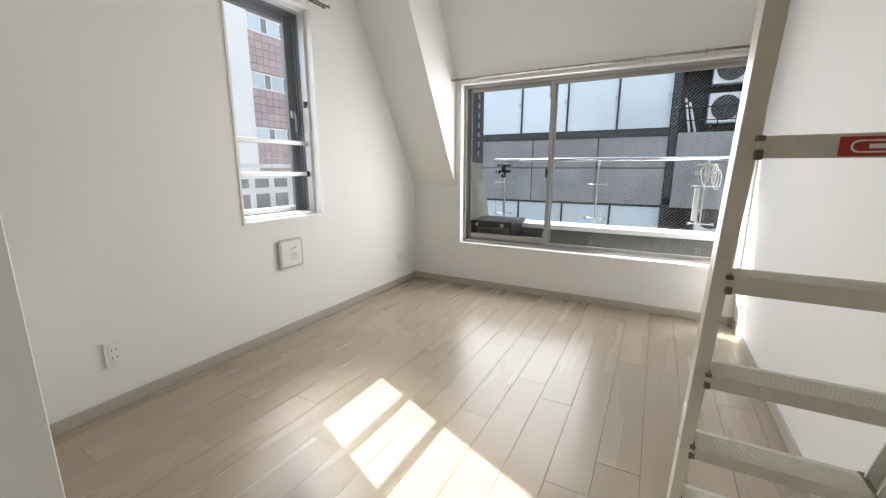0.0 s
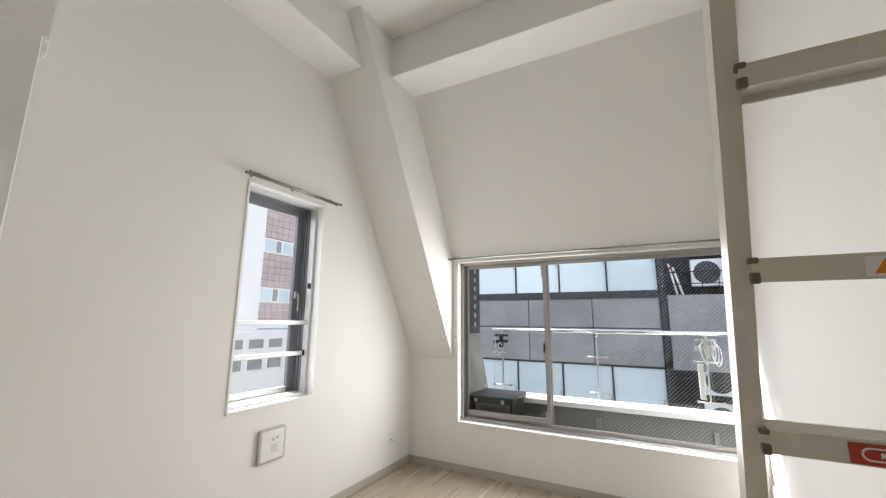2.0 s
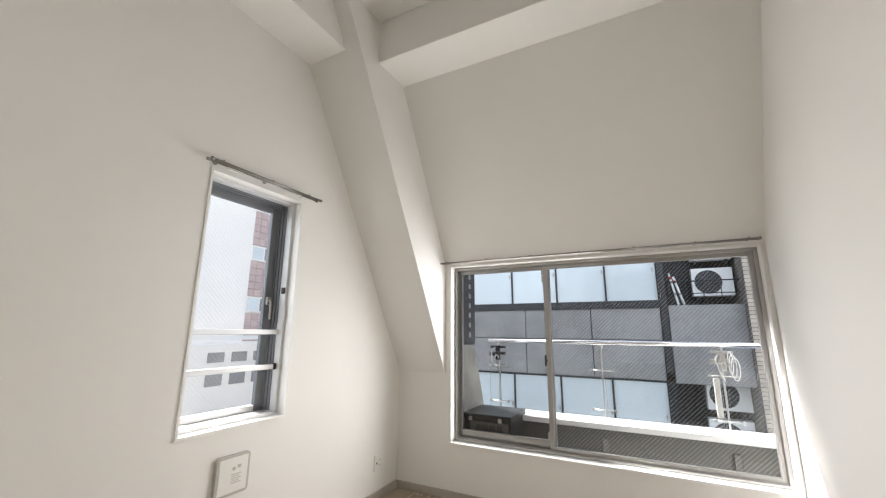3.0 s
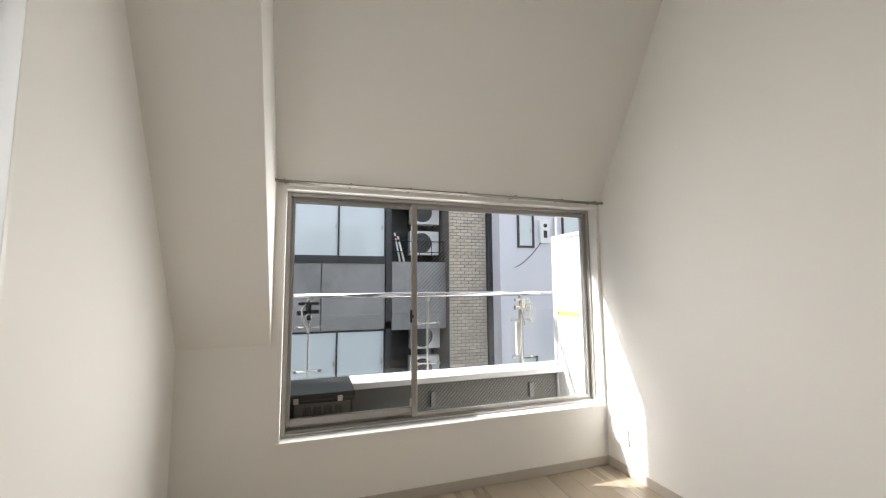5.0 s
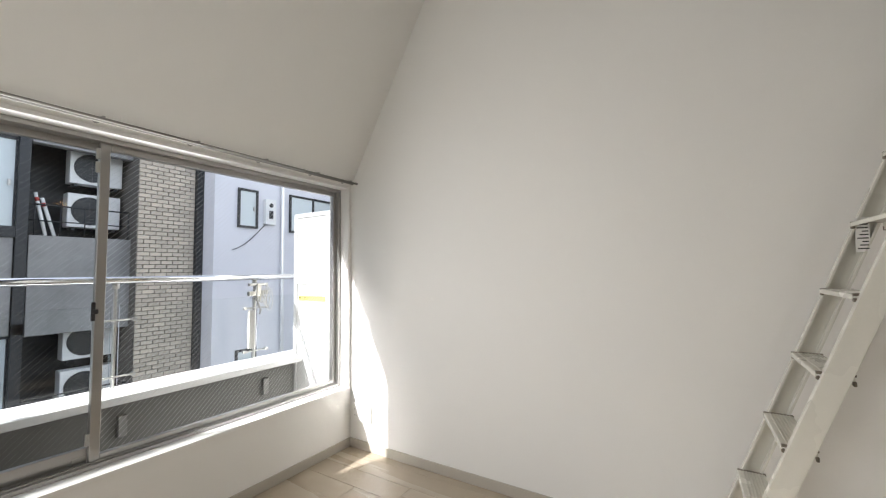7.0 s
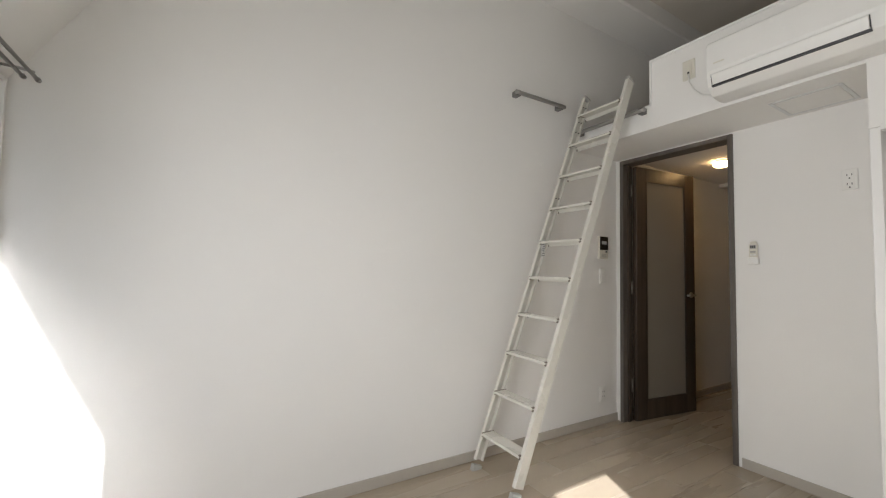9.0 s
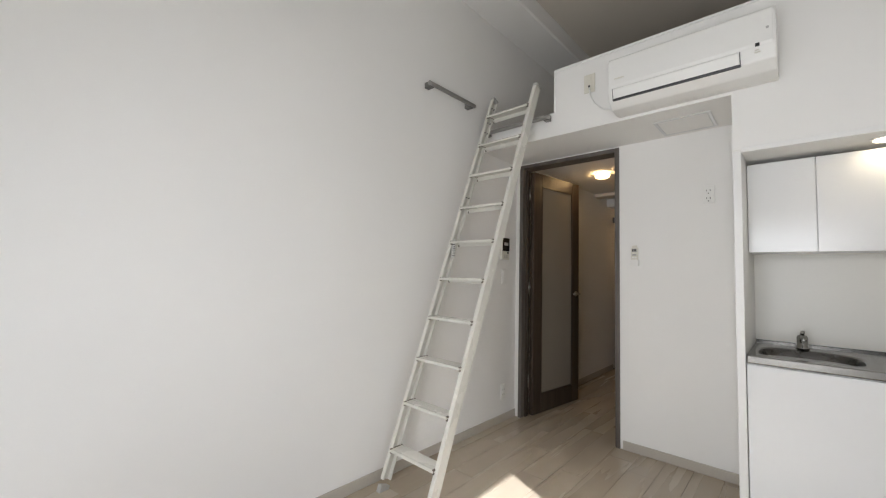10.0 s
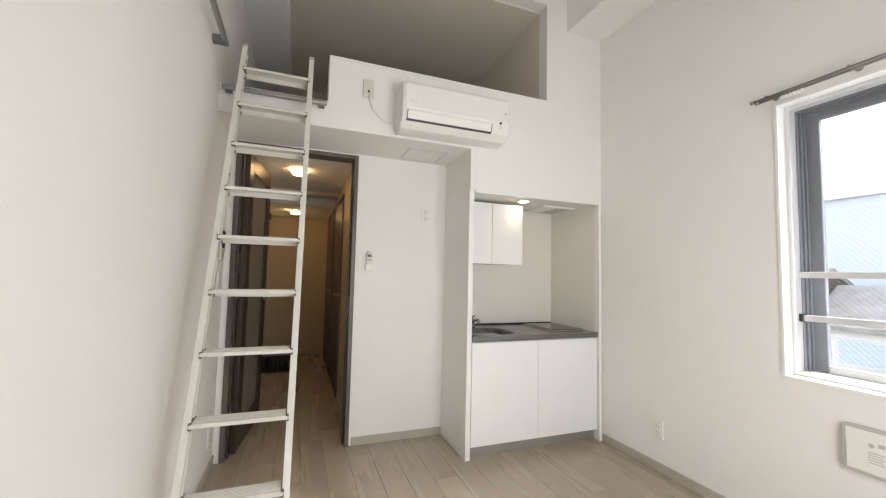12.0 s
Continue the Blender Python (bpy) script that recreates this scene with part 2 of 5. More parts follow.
def tube_bm(points, r, sides=10):
    """A round bar along a line of points, with capped ends."""
    bm = bmesh.new()
    pts = [Vector(p) for p in points]
    rings = []
    up = Vector((0, 0, 1))
    for i, p in enumerate(pts):
        d = (pts[min(i + 1, len(pts) - 1)] - pts[max(i - 1, 0)]).normalized()
        u = d.cross(up)
        if u.length < 1e-3:
            u = d.cross(Vector((1, 0, 0)))
        u.normalize()
        w = u.cross(d)
        rings.append([bm.verts.new(p + r * (math.cos(2 * math.pi * k / sides) * u + math.sin(2 * math.pi * k / sides) * w)) for k in range(sides)])
    for a, b in zip(rings, rings[1:]):
        for k in range(sides):
            f = bm.faces.new((a[k], a[(k + 1) % sides], b[(k + 1) % sides], b[k]))
            f.smooth = True
    bm.faces.new(rings[0][::-1])
    bm.faces.new(rings[-1])
    bmesh.ops.recalc_face_normals(bm, faces=bm.faces[:])
    return bm


def lathe_bm(profile, centre, sides=24):
    """A turned shape: pairs of radius and height round an upright axis."""
    bm = bmesh.new()
    c = Vector(centre)
    rings = [[bm.verts.new(c + Vector((r * math.cos(2 * math.pi * k / sides), r * math.sin(2 * math.pi * k / sides), h))) for k in range(sides)] for r, h in profile]
    for a, b in zip(rings, rings[1:]):
        for k in range(sides):
            bm.faces.new((a[k], a[(k + 1) % sides], b[(k + 1) % sides], b[k])).smooth = True
    bm.faces.new(rings[0][::-1])
    bm.faces.new(rings[-1])
    bmesh.ops.recalc_face_normals(bm, faces=bm.faces[:])
    return bm


def mesh_of(name, bm, mat):
    me = bpy.data.meshes.new(name)
    bm.to_mesh(me)
    bm.free()
    me.materials.append(mat)
    return me


def part(name, bm, mat, parent=None, label=""):
    ob = new(name, mesh_of(name, bm, mat))
    if parent is not None:
        ob.parent = parent
    return tagged(ob, label)


def thing(name, label, category, group="", kind=""):
    return tagged(new(name), label, category, group, kind)


def setting(name, bm, mat, label, category):
    return tagged(part(name, bm, mat), label, category, kind="structure")


def text_part(name, words, size, m, mat, parent):
    cu = bpy.data.curves.new(name, "FONT")
    cu.body, cu.size, cu.align_x, cu.align_y, cu.extrude = words, size, "CENTER", "CENTER", 0.0004
    tmp = new(name + "_tmp", cu)
    bpy.context.view_layer.update()
    me = bpy.data.meshes.new_from_object(tmp.evaluated_get(bpy.context.evaluated_depsgraph_get()))
    bpy.data.objects.remove(tmp)
    me.transform(m)
    me.materials.clear()
    me.materials.append(mat)
    ob = new(name, me)
    ob.parent = parent
    return ob


def wall_with_holes(name, axis, a, b, u0, u1, z0, z1, holes, mat, label):
    """An upright wall across an axis, from a to b thick, with rectangular openings (u0, u1, z0, z1) cut through."""
    us = sorted({u0, u1, *[h[0] for h in holes], *[h[1] for h in holes]})
    zs = sorted({z0, z1, *[h[2] for h in holes], *[h[3] for h in holes]})
    us, zs = [u for u in us if u0 <= u <= u1], [z for z in zs if z0 <= z <= z1]
    bm = bmesh.new()

    def solid(i, j):
        if not (0 <= i < len(us) - 1 and 0 <= j < len(zs) - 1):
            return False
        cu, cz = (us[i] + us[i + 1]) / 2, (zs[j] + zs[j + 1]) / 2
        return not any(h[0] < cu < h[1] and h[2] < cz < h[3] for h in holes)
    cache = {}

    def vert(c, u, z):
        p = (c, u, z) if axis == "x" else (u, c, z)
        if p not in cache:
            cache[p] = bm.verts.new(p)
        return cache[p]
    for i in range(len(us) - 1):
        for j in range(len(zs) - 1):
            if not solid(i, j):
                continue
            q = [(us[i], zs[j]), (us[i + 1], zs[j]), (us[i + 1], zs[j + 1]), (us[i], zs[j + 1])]
            for c in (a, b):
                bm.faces.new([vert(c, *p) for p in q])
            for (di, dj), (p, r) in (((0, -1), (0, 1)), ((1, 0), (1, 2)), ((0, 1), (2, 3)), ((-1, 0), (3, 0))):
                if not solid(i + di, j + dj):
                    bm.faces.new((vert(a, *q[p]), vert(a, *q[r]), vert(b, *q[r]), vert(b, *q[p])))
    bmesh.ops.recalc_face_normals(bm, faces=bm.faces[:])
    return setting(name, bm, mat, label, "wall")

# ---- structure ----
W, L, D = 2.671, 3.054, -0.476        # east wall, north wall, door wall
CZ, BZ, LEAN = 3.46, 3.135, 0.575      # ceiling, underside of beams, lean of the roof slope
WIN_W = (1.208, 1.818, 0.777, 2.109)      # west window: y, y, z, z
WIN_N = (0.505, 2.645, 0.406, 1.818)     # balcony window: x, x, z, z

floor = setting("floor", box_bm(-0.15, W + 0.12, -3.95, L + 0.17, -0.12, -0.006), GAP, "dark joints under pale greige floorboards", "floor")
wall_with_holes("wall_west", "x", -0.2, 0.0, -0.75, L + 0.19, 0, CZ, [WIN_W], WALL, "white papered wall with a narrow window")
wall_with_holes("wall_east", "x", W, W + 0.12, -3.95, L + 0.19, 0, CZ, [], WALL, "long plain white papered wall behind the ladder")
wall_with_holes("wall_north", "y", L, L + 0.17, -0.2, W + 0.12, 0, 1.836, [WIN_N], WALL, "low white wall with the wide balcony window")
setting("wall_slope", prism_bm([(L, 1.837), (L - LEAN * (CZ - 1.837), CZ), (L - LEAN * (CZ - 1.837) + 0.2, CZ), (L + 0.17, 1.837)], "x", 0.30, W + 0.12), WALL, "sloping white wall above the balcony window", "wall")
setting("pillar", prism_bm([(L, 0.93), (L - LEAN * (CZ - 0.93), CZ), (L + 0.15, CZ), (L + 0.15, 0.93)], "x", -0.01, 0.452, 0.004), WALL, "leaning white pillar beside the balcony window", "pillar")
setting("beam_west", box_bm(-0.02, 0.33, -0.02, 1.9, BZ, CZ + 0.02, 0.004), WALL, "white ceiling beam along the window wall", "beam")
setting("beam_north", box_bm(0.40, W + 0.02, 1.99, 2.45, BZ, CZ + 0.02, 0.004), WALL, "white ceiling beam across the roof slope", "beam")
setting("beam_east", box_bm(2.36, W + 0.02, -2.25, 2.0, BZ + 0.02, CZ + 0.02, 0.012), WALL, "white ceiling beam running into the loft", "beam")
setting("ceiling", box_bm(-0.2, W + 0.12, -2.35, L + 0.19, CZ, CZ + 0.15), CEIL, "plain white ceiling", "ceiling")
setting("ceiling_loft", box_bm(0.3, W + 0.12, -2.35, -0.099, 3.30, CZ - 0.002), LOFT_SHADE_PAPER, "ceiling above the loft with warm shade in its colour", "ceiling")
wall_with_holes("wall_south", "y", -0.1, 0.0, 0.0, W, 0, CZ, [(0.0, 1.131, 0, 1.812), (1.131, W, 0, 2.10), (0.513, 2.086, 2.539, 3.31), (2.086, W, 2.251, 3.31)], WALL, "white loft front with a stepped parapet")
setting("parapet_trim", join(box_bm(0.50, 2.092, -0.11, 0.006, 2.539, 2.552, 0.002), box_bm(2.08, 2.092, -0.11, 0.006, 2.262, 2.539, 0.002), box_bm(2.08, W, -0.11, 0.004, 2.251, 2.262, 0.002)), TRIM, "thin white edging on the loft parapet", "trim")
setting("loft_floor", box_bm(0.41, W, -2.3, -0.1, 2.14, 2.24), FLOOR, "loft floor over the entrance recess", "floor")
setting("wall_loft_west", box_bm(0.40, 0.513, -2.3, -0.1, 2.1, CZ), LOFT_SHADE_PAPER, "white side wall of the loft with warm shade in its colour", "wall")
setting("wall_loft_back", box_bm(0.4, W, -2.35, -2.2, 2.1, CZ), LOFT_SHADE_PAPER, "back wall of the loft with warm shade in its colour", "wall")
setting("soffit", box_bm(1.09, W, D - 0.11, -0.1, 2.10, 2.16), CEIL, "white underside of the loft over the door", "ceiling")
setting("wall_recess_side", box_bm(1.0985, 1.131, D - 0.1, -0.1, 1.8125, 2.10), WALL, "white wall over the kitchen side panel", "wall")
wall_with_holes("wall_door", "y", D - 0.1, D, 1.10, W, 0, 2.10, [(1.855, 2.606, 0, 2.062)], WALL, "white wall with the dark interior doorway")
# kitchen niche
setting("wall_niche_back", box_bm(-0.1, 1.12, -0.70, -0.60, 0, 1.9), SPLASH, "cream splash panel behind the sink", "wall")
setting("wall_niche_side", box_bm(-0.02, 0.03, -0.60, -0.001, 0, 1.9), SPLASH, "cream panel at the end of the kitchen niche", "wall")
setting("ceiling_niche", box_bm(0.03, 1.10, -0.60, -0.1, 1.812, 1.9), CEIL, "white ceiling of the kitchen niche", "ceiling")
setting("niche_panel", box_bm(1.098, 1.133, -0.60, -0.008, 0, 1.812, 0.002), TRIM, "white side panel of the kitchen niche", "panel")
setting("niche_trim", join(box_bm(0.008, 0.032, -0.04, 0.01, 0, 1.818, 0.002), box_bm(0.034, 1.097, -0.02, 0.01, 1.795, 1.82, 0.002)), TRIM, "thin white frame round the kitchen niche", "trim")
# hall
setting("wall_hall_west", box_bm(1.68, 1.80, -3.9, D - 0.1, 0, 2.2), HALL_DIM_PAPER, "white hall wall with dim warm light painted into its colour", "wall")
setting("wall_hall_end", box_bm(1.7, W, -3.9, -3.78, 0, 2.2), HALL_DIM_PAPER, "plain end wall of the hall, dim warm light in its colour", "wall")
setting("ceiling_hall", join(box_bm(1.7, W, -2.6, D - 0.1, 2.135, 2.2), box_bm(1.7, W, -3.9, -2.6, 2.04, 2.2)), CEIL, "stepped white hall ceiling", "ceiling")
setting("entrance_floor", box_bm(2.17, W, -3.78, -2.78, -0.005, 0.004), BLACK_TILE, "black tiled entrance floor", "floor")

def baseboard(name, x0, x1, y0, y1):
    setting(name, box_bm(x0, x1, y0, y1, 0, 0.06, 0.0025), BASE, "taupe baseboard along the white wall", "baseboard")

baseboard("baseboard_west", 0, 0.009, 0.012, L)
baseboard("baseboard_north", 0.009, W - 0.009, L - 0.009, L)
baseboard("baseboard_east", W - 0.009, W, D, L)
baseboard("baseboard_door", 1.133, 1.81, D, D + 0.009)
baseboard("baseboard_hall_east", W - 0.009, W, -2.78, D - 0.12)
baseboard("baseboard_hall_west", 1.80, 1.809, -1.55, D - 0.12)
baseboard("baseboard_hall_end", 1.80, W, -3.78, -3.771)


def wire_bm(axis, at, ga, gb, ha, hb, r, sign, pitch=0.026):
    """Fine diagonal wires in a pane that lies across an axis."""
    bm = bmesh.new()

    def vert(u, z, o):
        return bm.verts.new((u, at + o, z) if axis == "y" else (at + o, u, z))
    for k in range(-120, 180):
        c = ga + k * pitch
        lo, hi = 0.0, hb - ha
        if sign > 0:
            lo, hi = max(lo, ga - c), min(hi, gb - c)
        else:
            lo, hi = max(lo, c - gb), min(hi, c - ga)
        if hi - lo < 0.02:
            continue
        ends = ((c + sign * lo, ha + lo), (c + sign * hi, ha + hi))
        v = [vert(pu + o, pz, 0) for pu, pz in ends for o in (-r, r)]
        u = [vert(pu, pz, r) for pu, pz in ends]
        bm.faces.new((v[0], v[1], v[3], v[2]))
        bm.faces.new((v[0], v[2], u[1], u[0]))
        bm.faces.new((v[1], u[0], u[1], v[3]))
    return bm


# ---- west window ----
def west_window():
    y0, y1, z0, z1 = WIN_W
    t = thing("window_1", "narrow window with a grey aluminium sash and two guard bars", "window", kind="structure")
    e = 0.012
    part("window_casing", join(box_bm(-0.07, 0.006, y0 - e, y0 + 0.003, z0 - e, z1 + e, 0.001), box_bm(-0.07, 0.006, y1 - 0.003, y1 + e, z0 - e, z1 + e, 0.001),
                               box_bm(-0.07, 0.0055, y0 + 0.003, y1 - 0.003, z1 - 0.003, z1 + e, 0.001), box_bm(-0.07, 0.012, y0 - e - 0.001, y1 + e + 0.001, z0 - e - 0.001, z0 + 0.003, 0.001)), TRIM, t, "white painted reveal")
    y0, y1, z0, z1, f = y0 + 0.003, y1 - 0.003, z0 + 0.003, z1 - 0.003, 0.018
    part("window_frame", join(box_bm(-0.2, -0.055, y0, y0 + f, z0, z1, 0.002), box_bm(-0.2, -0.055, y1 - f, y1, z0, z1, 0.002),
                              box_bm(-0.2, -0.055, y0 + f, y1 - f, z1 - f, z1, 0.002), box_bm(-0.2, -0.055, y0 + f, y1 - f, z0, z0 + f, 0.002)), PALE_ALU, t, "pale aluminium frame")
    a0, a1, b0, b1 = y0 + f, y1 - f, z0 + f, z1 - f
    lining = []
    for k in range(3):
        x = -0.105 - 0.022 * k
        g = 0.006 + 0.006 * k
        lining += [box_bm(x - 0.018, x, a0, a0 + g, b0, b1, 0.001), box_bm(x - 0.018, x, a1 - g, a1, b0, b1, 0.001), box_bm(x - 0.018, x, a0, a1, b1 - g, b1, 0.001)]
    part("track", join(*lining), DARK_ALU, t, "dark stepped track")
    s = 0.056
    sash = part("sash", join(box_bm(-0.188, -0.160, a0 + 0.012, a0 + s + 0.014, b0, b1, 0.003), box_bm(-0.188, -0.160, a1 - s - 0.012, a1 - 0.004, b0, b1, 0.003),
                             box_bm(-0.188, -0.160, a0 + s + 0.014, a1 - s - 0.012, b1 - s, b1, 0.003)), DARK_ALU, t, "blue-grey aluminium sash")
    part("bottom_rail", box_bm(-0.188, -0.160, a0 + s + 0.014, a1 - s - 0.012, b0, b0 + 0.035, 0.003), PALE_ALU, sash, "pale lower rail")
    p = part("pane", box_bm(-0.178, -0.172, a0 + s + 0.010, a1 - s - 0.008, b0 + 0.03, b1 - s + 0.004), PANE, sash)
    p.visible_shadow = False
    tagged(part("glass_wires", wire_bm("x", -0.1715, a0 + s + 0.014, a1 - s - 0.012, b0 + 0.035, b1 - s, 0.0006, -1), WIRE, sash, "fine diagonal wires in the glass"), kind="stuff")
    part("handle", join(tube_bm([(-0.160, a1 - 0.045, 1.46), (-0.130, a1 - 0.045, 1.455), (-0.125, a1 - 0.045, 1.44), (-0.125, a1 - 0.045, 1.34)], 0.008), box_bm(-0.162, -0.14, a1 - 0.06, a1 - 0.03, 1.43, 1.48, 0.003)), ALU, sash)
    for z, y in ((1.262, 0.0), (1.055, 0.018)):
        bar = part("guard_bar", box_bm(-0.098, -0.08, a0 + y, a1 - y, z - 0.015, z + 0.015, 0.004, 2), PALE_ALU, t, "pale flat guard bar")
        if y:
            for ya in (a0, a1 - y):
                part("end_cap", box_bm(-0.101, -0.077, ya, ya + y, z - 0.019, z + 0.019, 0.003), DARK_PLASTIC, bar)
    part("catch", box_bm(-0.085, -0.055, a1 - 0.012, a1, 1.50, 1.54, 0.004), DARK_PLASTIC, t)
    part("pull", join(box_bm(-0.056, -0.046, y1 - 0.02, y1 - 0.008, 1.33, 1.42, 0.003), box_bm(-0.07, -0.05, y1 - 0.02, y1 - 0.008, 1.33, 1.345, 0.002), box_bm(-0.07, -0.05, y1 - 0.02, y1 - 0.008, 1.405, 1.42, 0.002)), PALE_ALU, t)


west_window()


def curtain_rail(a, b, axis, wall_at, out, z, stops, label, runners=()):
    """Two slim steel rods on brackets."""
    t = thing("curtain_rail", label, "curtain rail")

    def at(u, o, h):
        return (wall_at + o, u, h) if axis == "y" else (u, wall_at + o, h)
    for o, h in ((out * 0.55, z), (out, z - 0.004)):
        part("rod", tube_bm([at(a, o, h), at(b, o, h)], 0.0065, 8), RAIL_STEEL, t)
        for u in (a, b):
            part("finial", tube_bm([at(u - 0.008, o, h), at(u + 0.008, o, h)], 0.009, 8), RAIL_STEEL, t)
    for u in runners:
        part("runner", box_bm(*[c for p in zip(at(u - 0.005, out * 0.55 - 0.005, z - 0.017), at(u + 0.005, out * 0.55 + 0.005, z - 0.004)) for c in p], 0.001), PLASTIC, t)
    for u in stops:
        part("bracket", join(tube_bm([at(u, 0, z + 0.012), at(u, out * 0.6, z + 0.010), at(u, out * 1.05, z + 0.004)], 0.005, 6), tube_bm([at(u, -0.001 * (1 if out > 0 else -1), z + 0.012), at(u, out * 0.06, z + 0.012)], 0.014, 10)), ALU, t)
    return t


curtain_rail(1.15, 1.90, "y", 0.0, 0.085, 2.138, (1.21, 1.52, 1.80), "double steel curtain rail above the narrow window", [1.26 + 0.016 * k for k in range(6)] + [1.70 + 0.016 * k for k in range(5)])
curtain_rail(0.455, 2.63, "x", L - 0.002, -0.09, 1.844, (0.50, 0.86, 1.22, 1.58, 1.94, 2.30, 2.58), "double steel curtain rail above the balcony window", [0.53 + 0.017 * k for k in range(9)])


# ---- balcony window ----
def balcony_window():
    x0, x1, z0, z1 = WIN_N
    t = thing("window_2", "wide aluminium sliding window onto the balcony", "window", kind="structure")
    e = 0.012
    part("window_casing", join(box_bm(x0 - e, x0 + 0.003, L - 0.006, L + 0.075, z0 - e, z1 + e, 0.001), box_bm(x1 - 0.003, x1 + e, L - 0.006, L + 0.075, z0 - e, z1 + e, 0.001),
                               box_bm(x0 + 0.003, x1 - 0.003, L - 0.0055, L + 0.075, z1 - 0.003, z1 + e, 0.001), box_bm(x0 - e - 0.001, x1 + e + 0.001, L - 0.014, L + 0.075, z0 - e - 0.001, z0 + 0.003, 0.001)), TRIM, t, "white painted reveal")
    x0, x1, z0, z1, f = x0 + 0.003, x1 - 0.003, z0 + 0.003, z1 - 0.003, 0.022
    ya, yb = L + 0.07, L + 0.165
    part("window_frame", join(box_bm(x0, x0 + f, ya, yb, z0, z1, 0.002), box_bm(x1 - f, x1, ya, yb, z0, z1, 0.002),
                              box_bm(x0 + f, x1 - f, ya, yb, z1 - f, z1, 0.002), box_bm(x0 + f, x1 - f, ya, yb, z0, z0 + f * 0.8, 0.002)), ALU, t, "satin aluminium frame")
    tracks = [box_bm(x0 + f, x1 - f, L + 0.085 + 0.03 * k, L + 0.089 + 0.03 * k, z0 + f * 0.8, z0 + f * 0.8 + 0.007) for k in range(3)]
    part("track", join(*tracks), ALU, t)
    mid = 1.292
    for name, a, b, y, lower, st in (("left", x0 + f * 0.6, mid + 0.022, L + 0.128, 0.062, 0.03), ("right", mid - 0.022, x1 - f * 0.6, L + 0.096, 0.03, 0.036)):
        za, zb = z0 + 0.016, z1 - 0.016
        s = part("sash", join(box_bm(a, a + st, y, y + 0.028, za, zb, 0.002), box_bm(b - st, b, y, y + 0.028, za, zb, 0.002),
                              box_bm(a + st, b - st, y, y + 0.028, zb - 0.035, zb, 0.002), box_bm(a + st, b - st, y, y + 0.028, za, za + lower, 0.002)), ALU, t, "sliding sash with wired glass")
        g = part("pane", box_bm(a + st - 0.004, b - st + 0.004, y + 0.011, y + 0.017, za + lower - 0.004, zb - 0.031), PANE, s)
        g.visible_shadow = False
        ga, gb, ha, hb = a + st, b - st, za + lower, zb - 0.035
        wires = wire_bm("y", y + 0.0185, ga, gb, ha, hb, 0.0008 if name == "right" else 0.0002, 1)
        tagged(part("glass_wires", wires, WIRE, s, "fine diagonal wires in the glass"), kind="stuff")
        if name == "left":
            part("stiffener", box_bm(b - 0.09, b - 0.03, y - 0.003, y, za + 0.012, za + 0.03, 0.001), GREY_PLASTIC, s)
    part("latch", join(box_bm(mid - 0.034, mid - 0.02, L + 0.088, L + 0.1, 1.02, 1.10, 0.003), box_bm(mid - 0.03, mid - 0.012, L + 0.08, L + 0.092, 1.05, 1.07, 0.003)), DARK_PLASTIC, t, "dark crescent latch")
    for z in (0.50, 1.66, 1.72):
        part("stopper", box_bm(mid - 0.035, mid - 0.02, L + 0.098, L + 0.11, z, z + 0.05, 0.003), GREY_PLASTIC, t)


balcony_window()

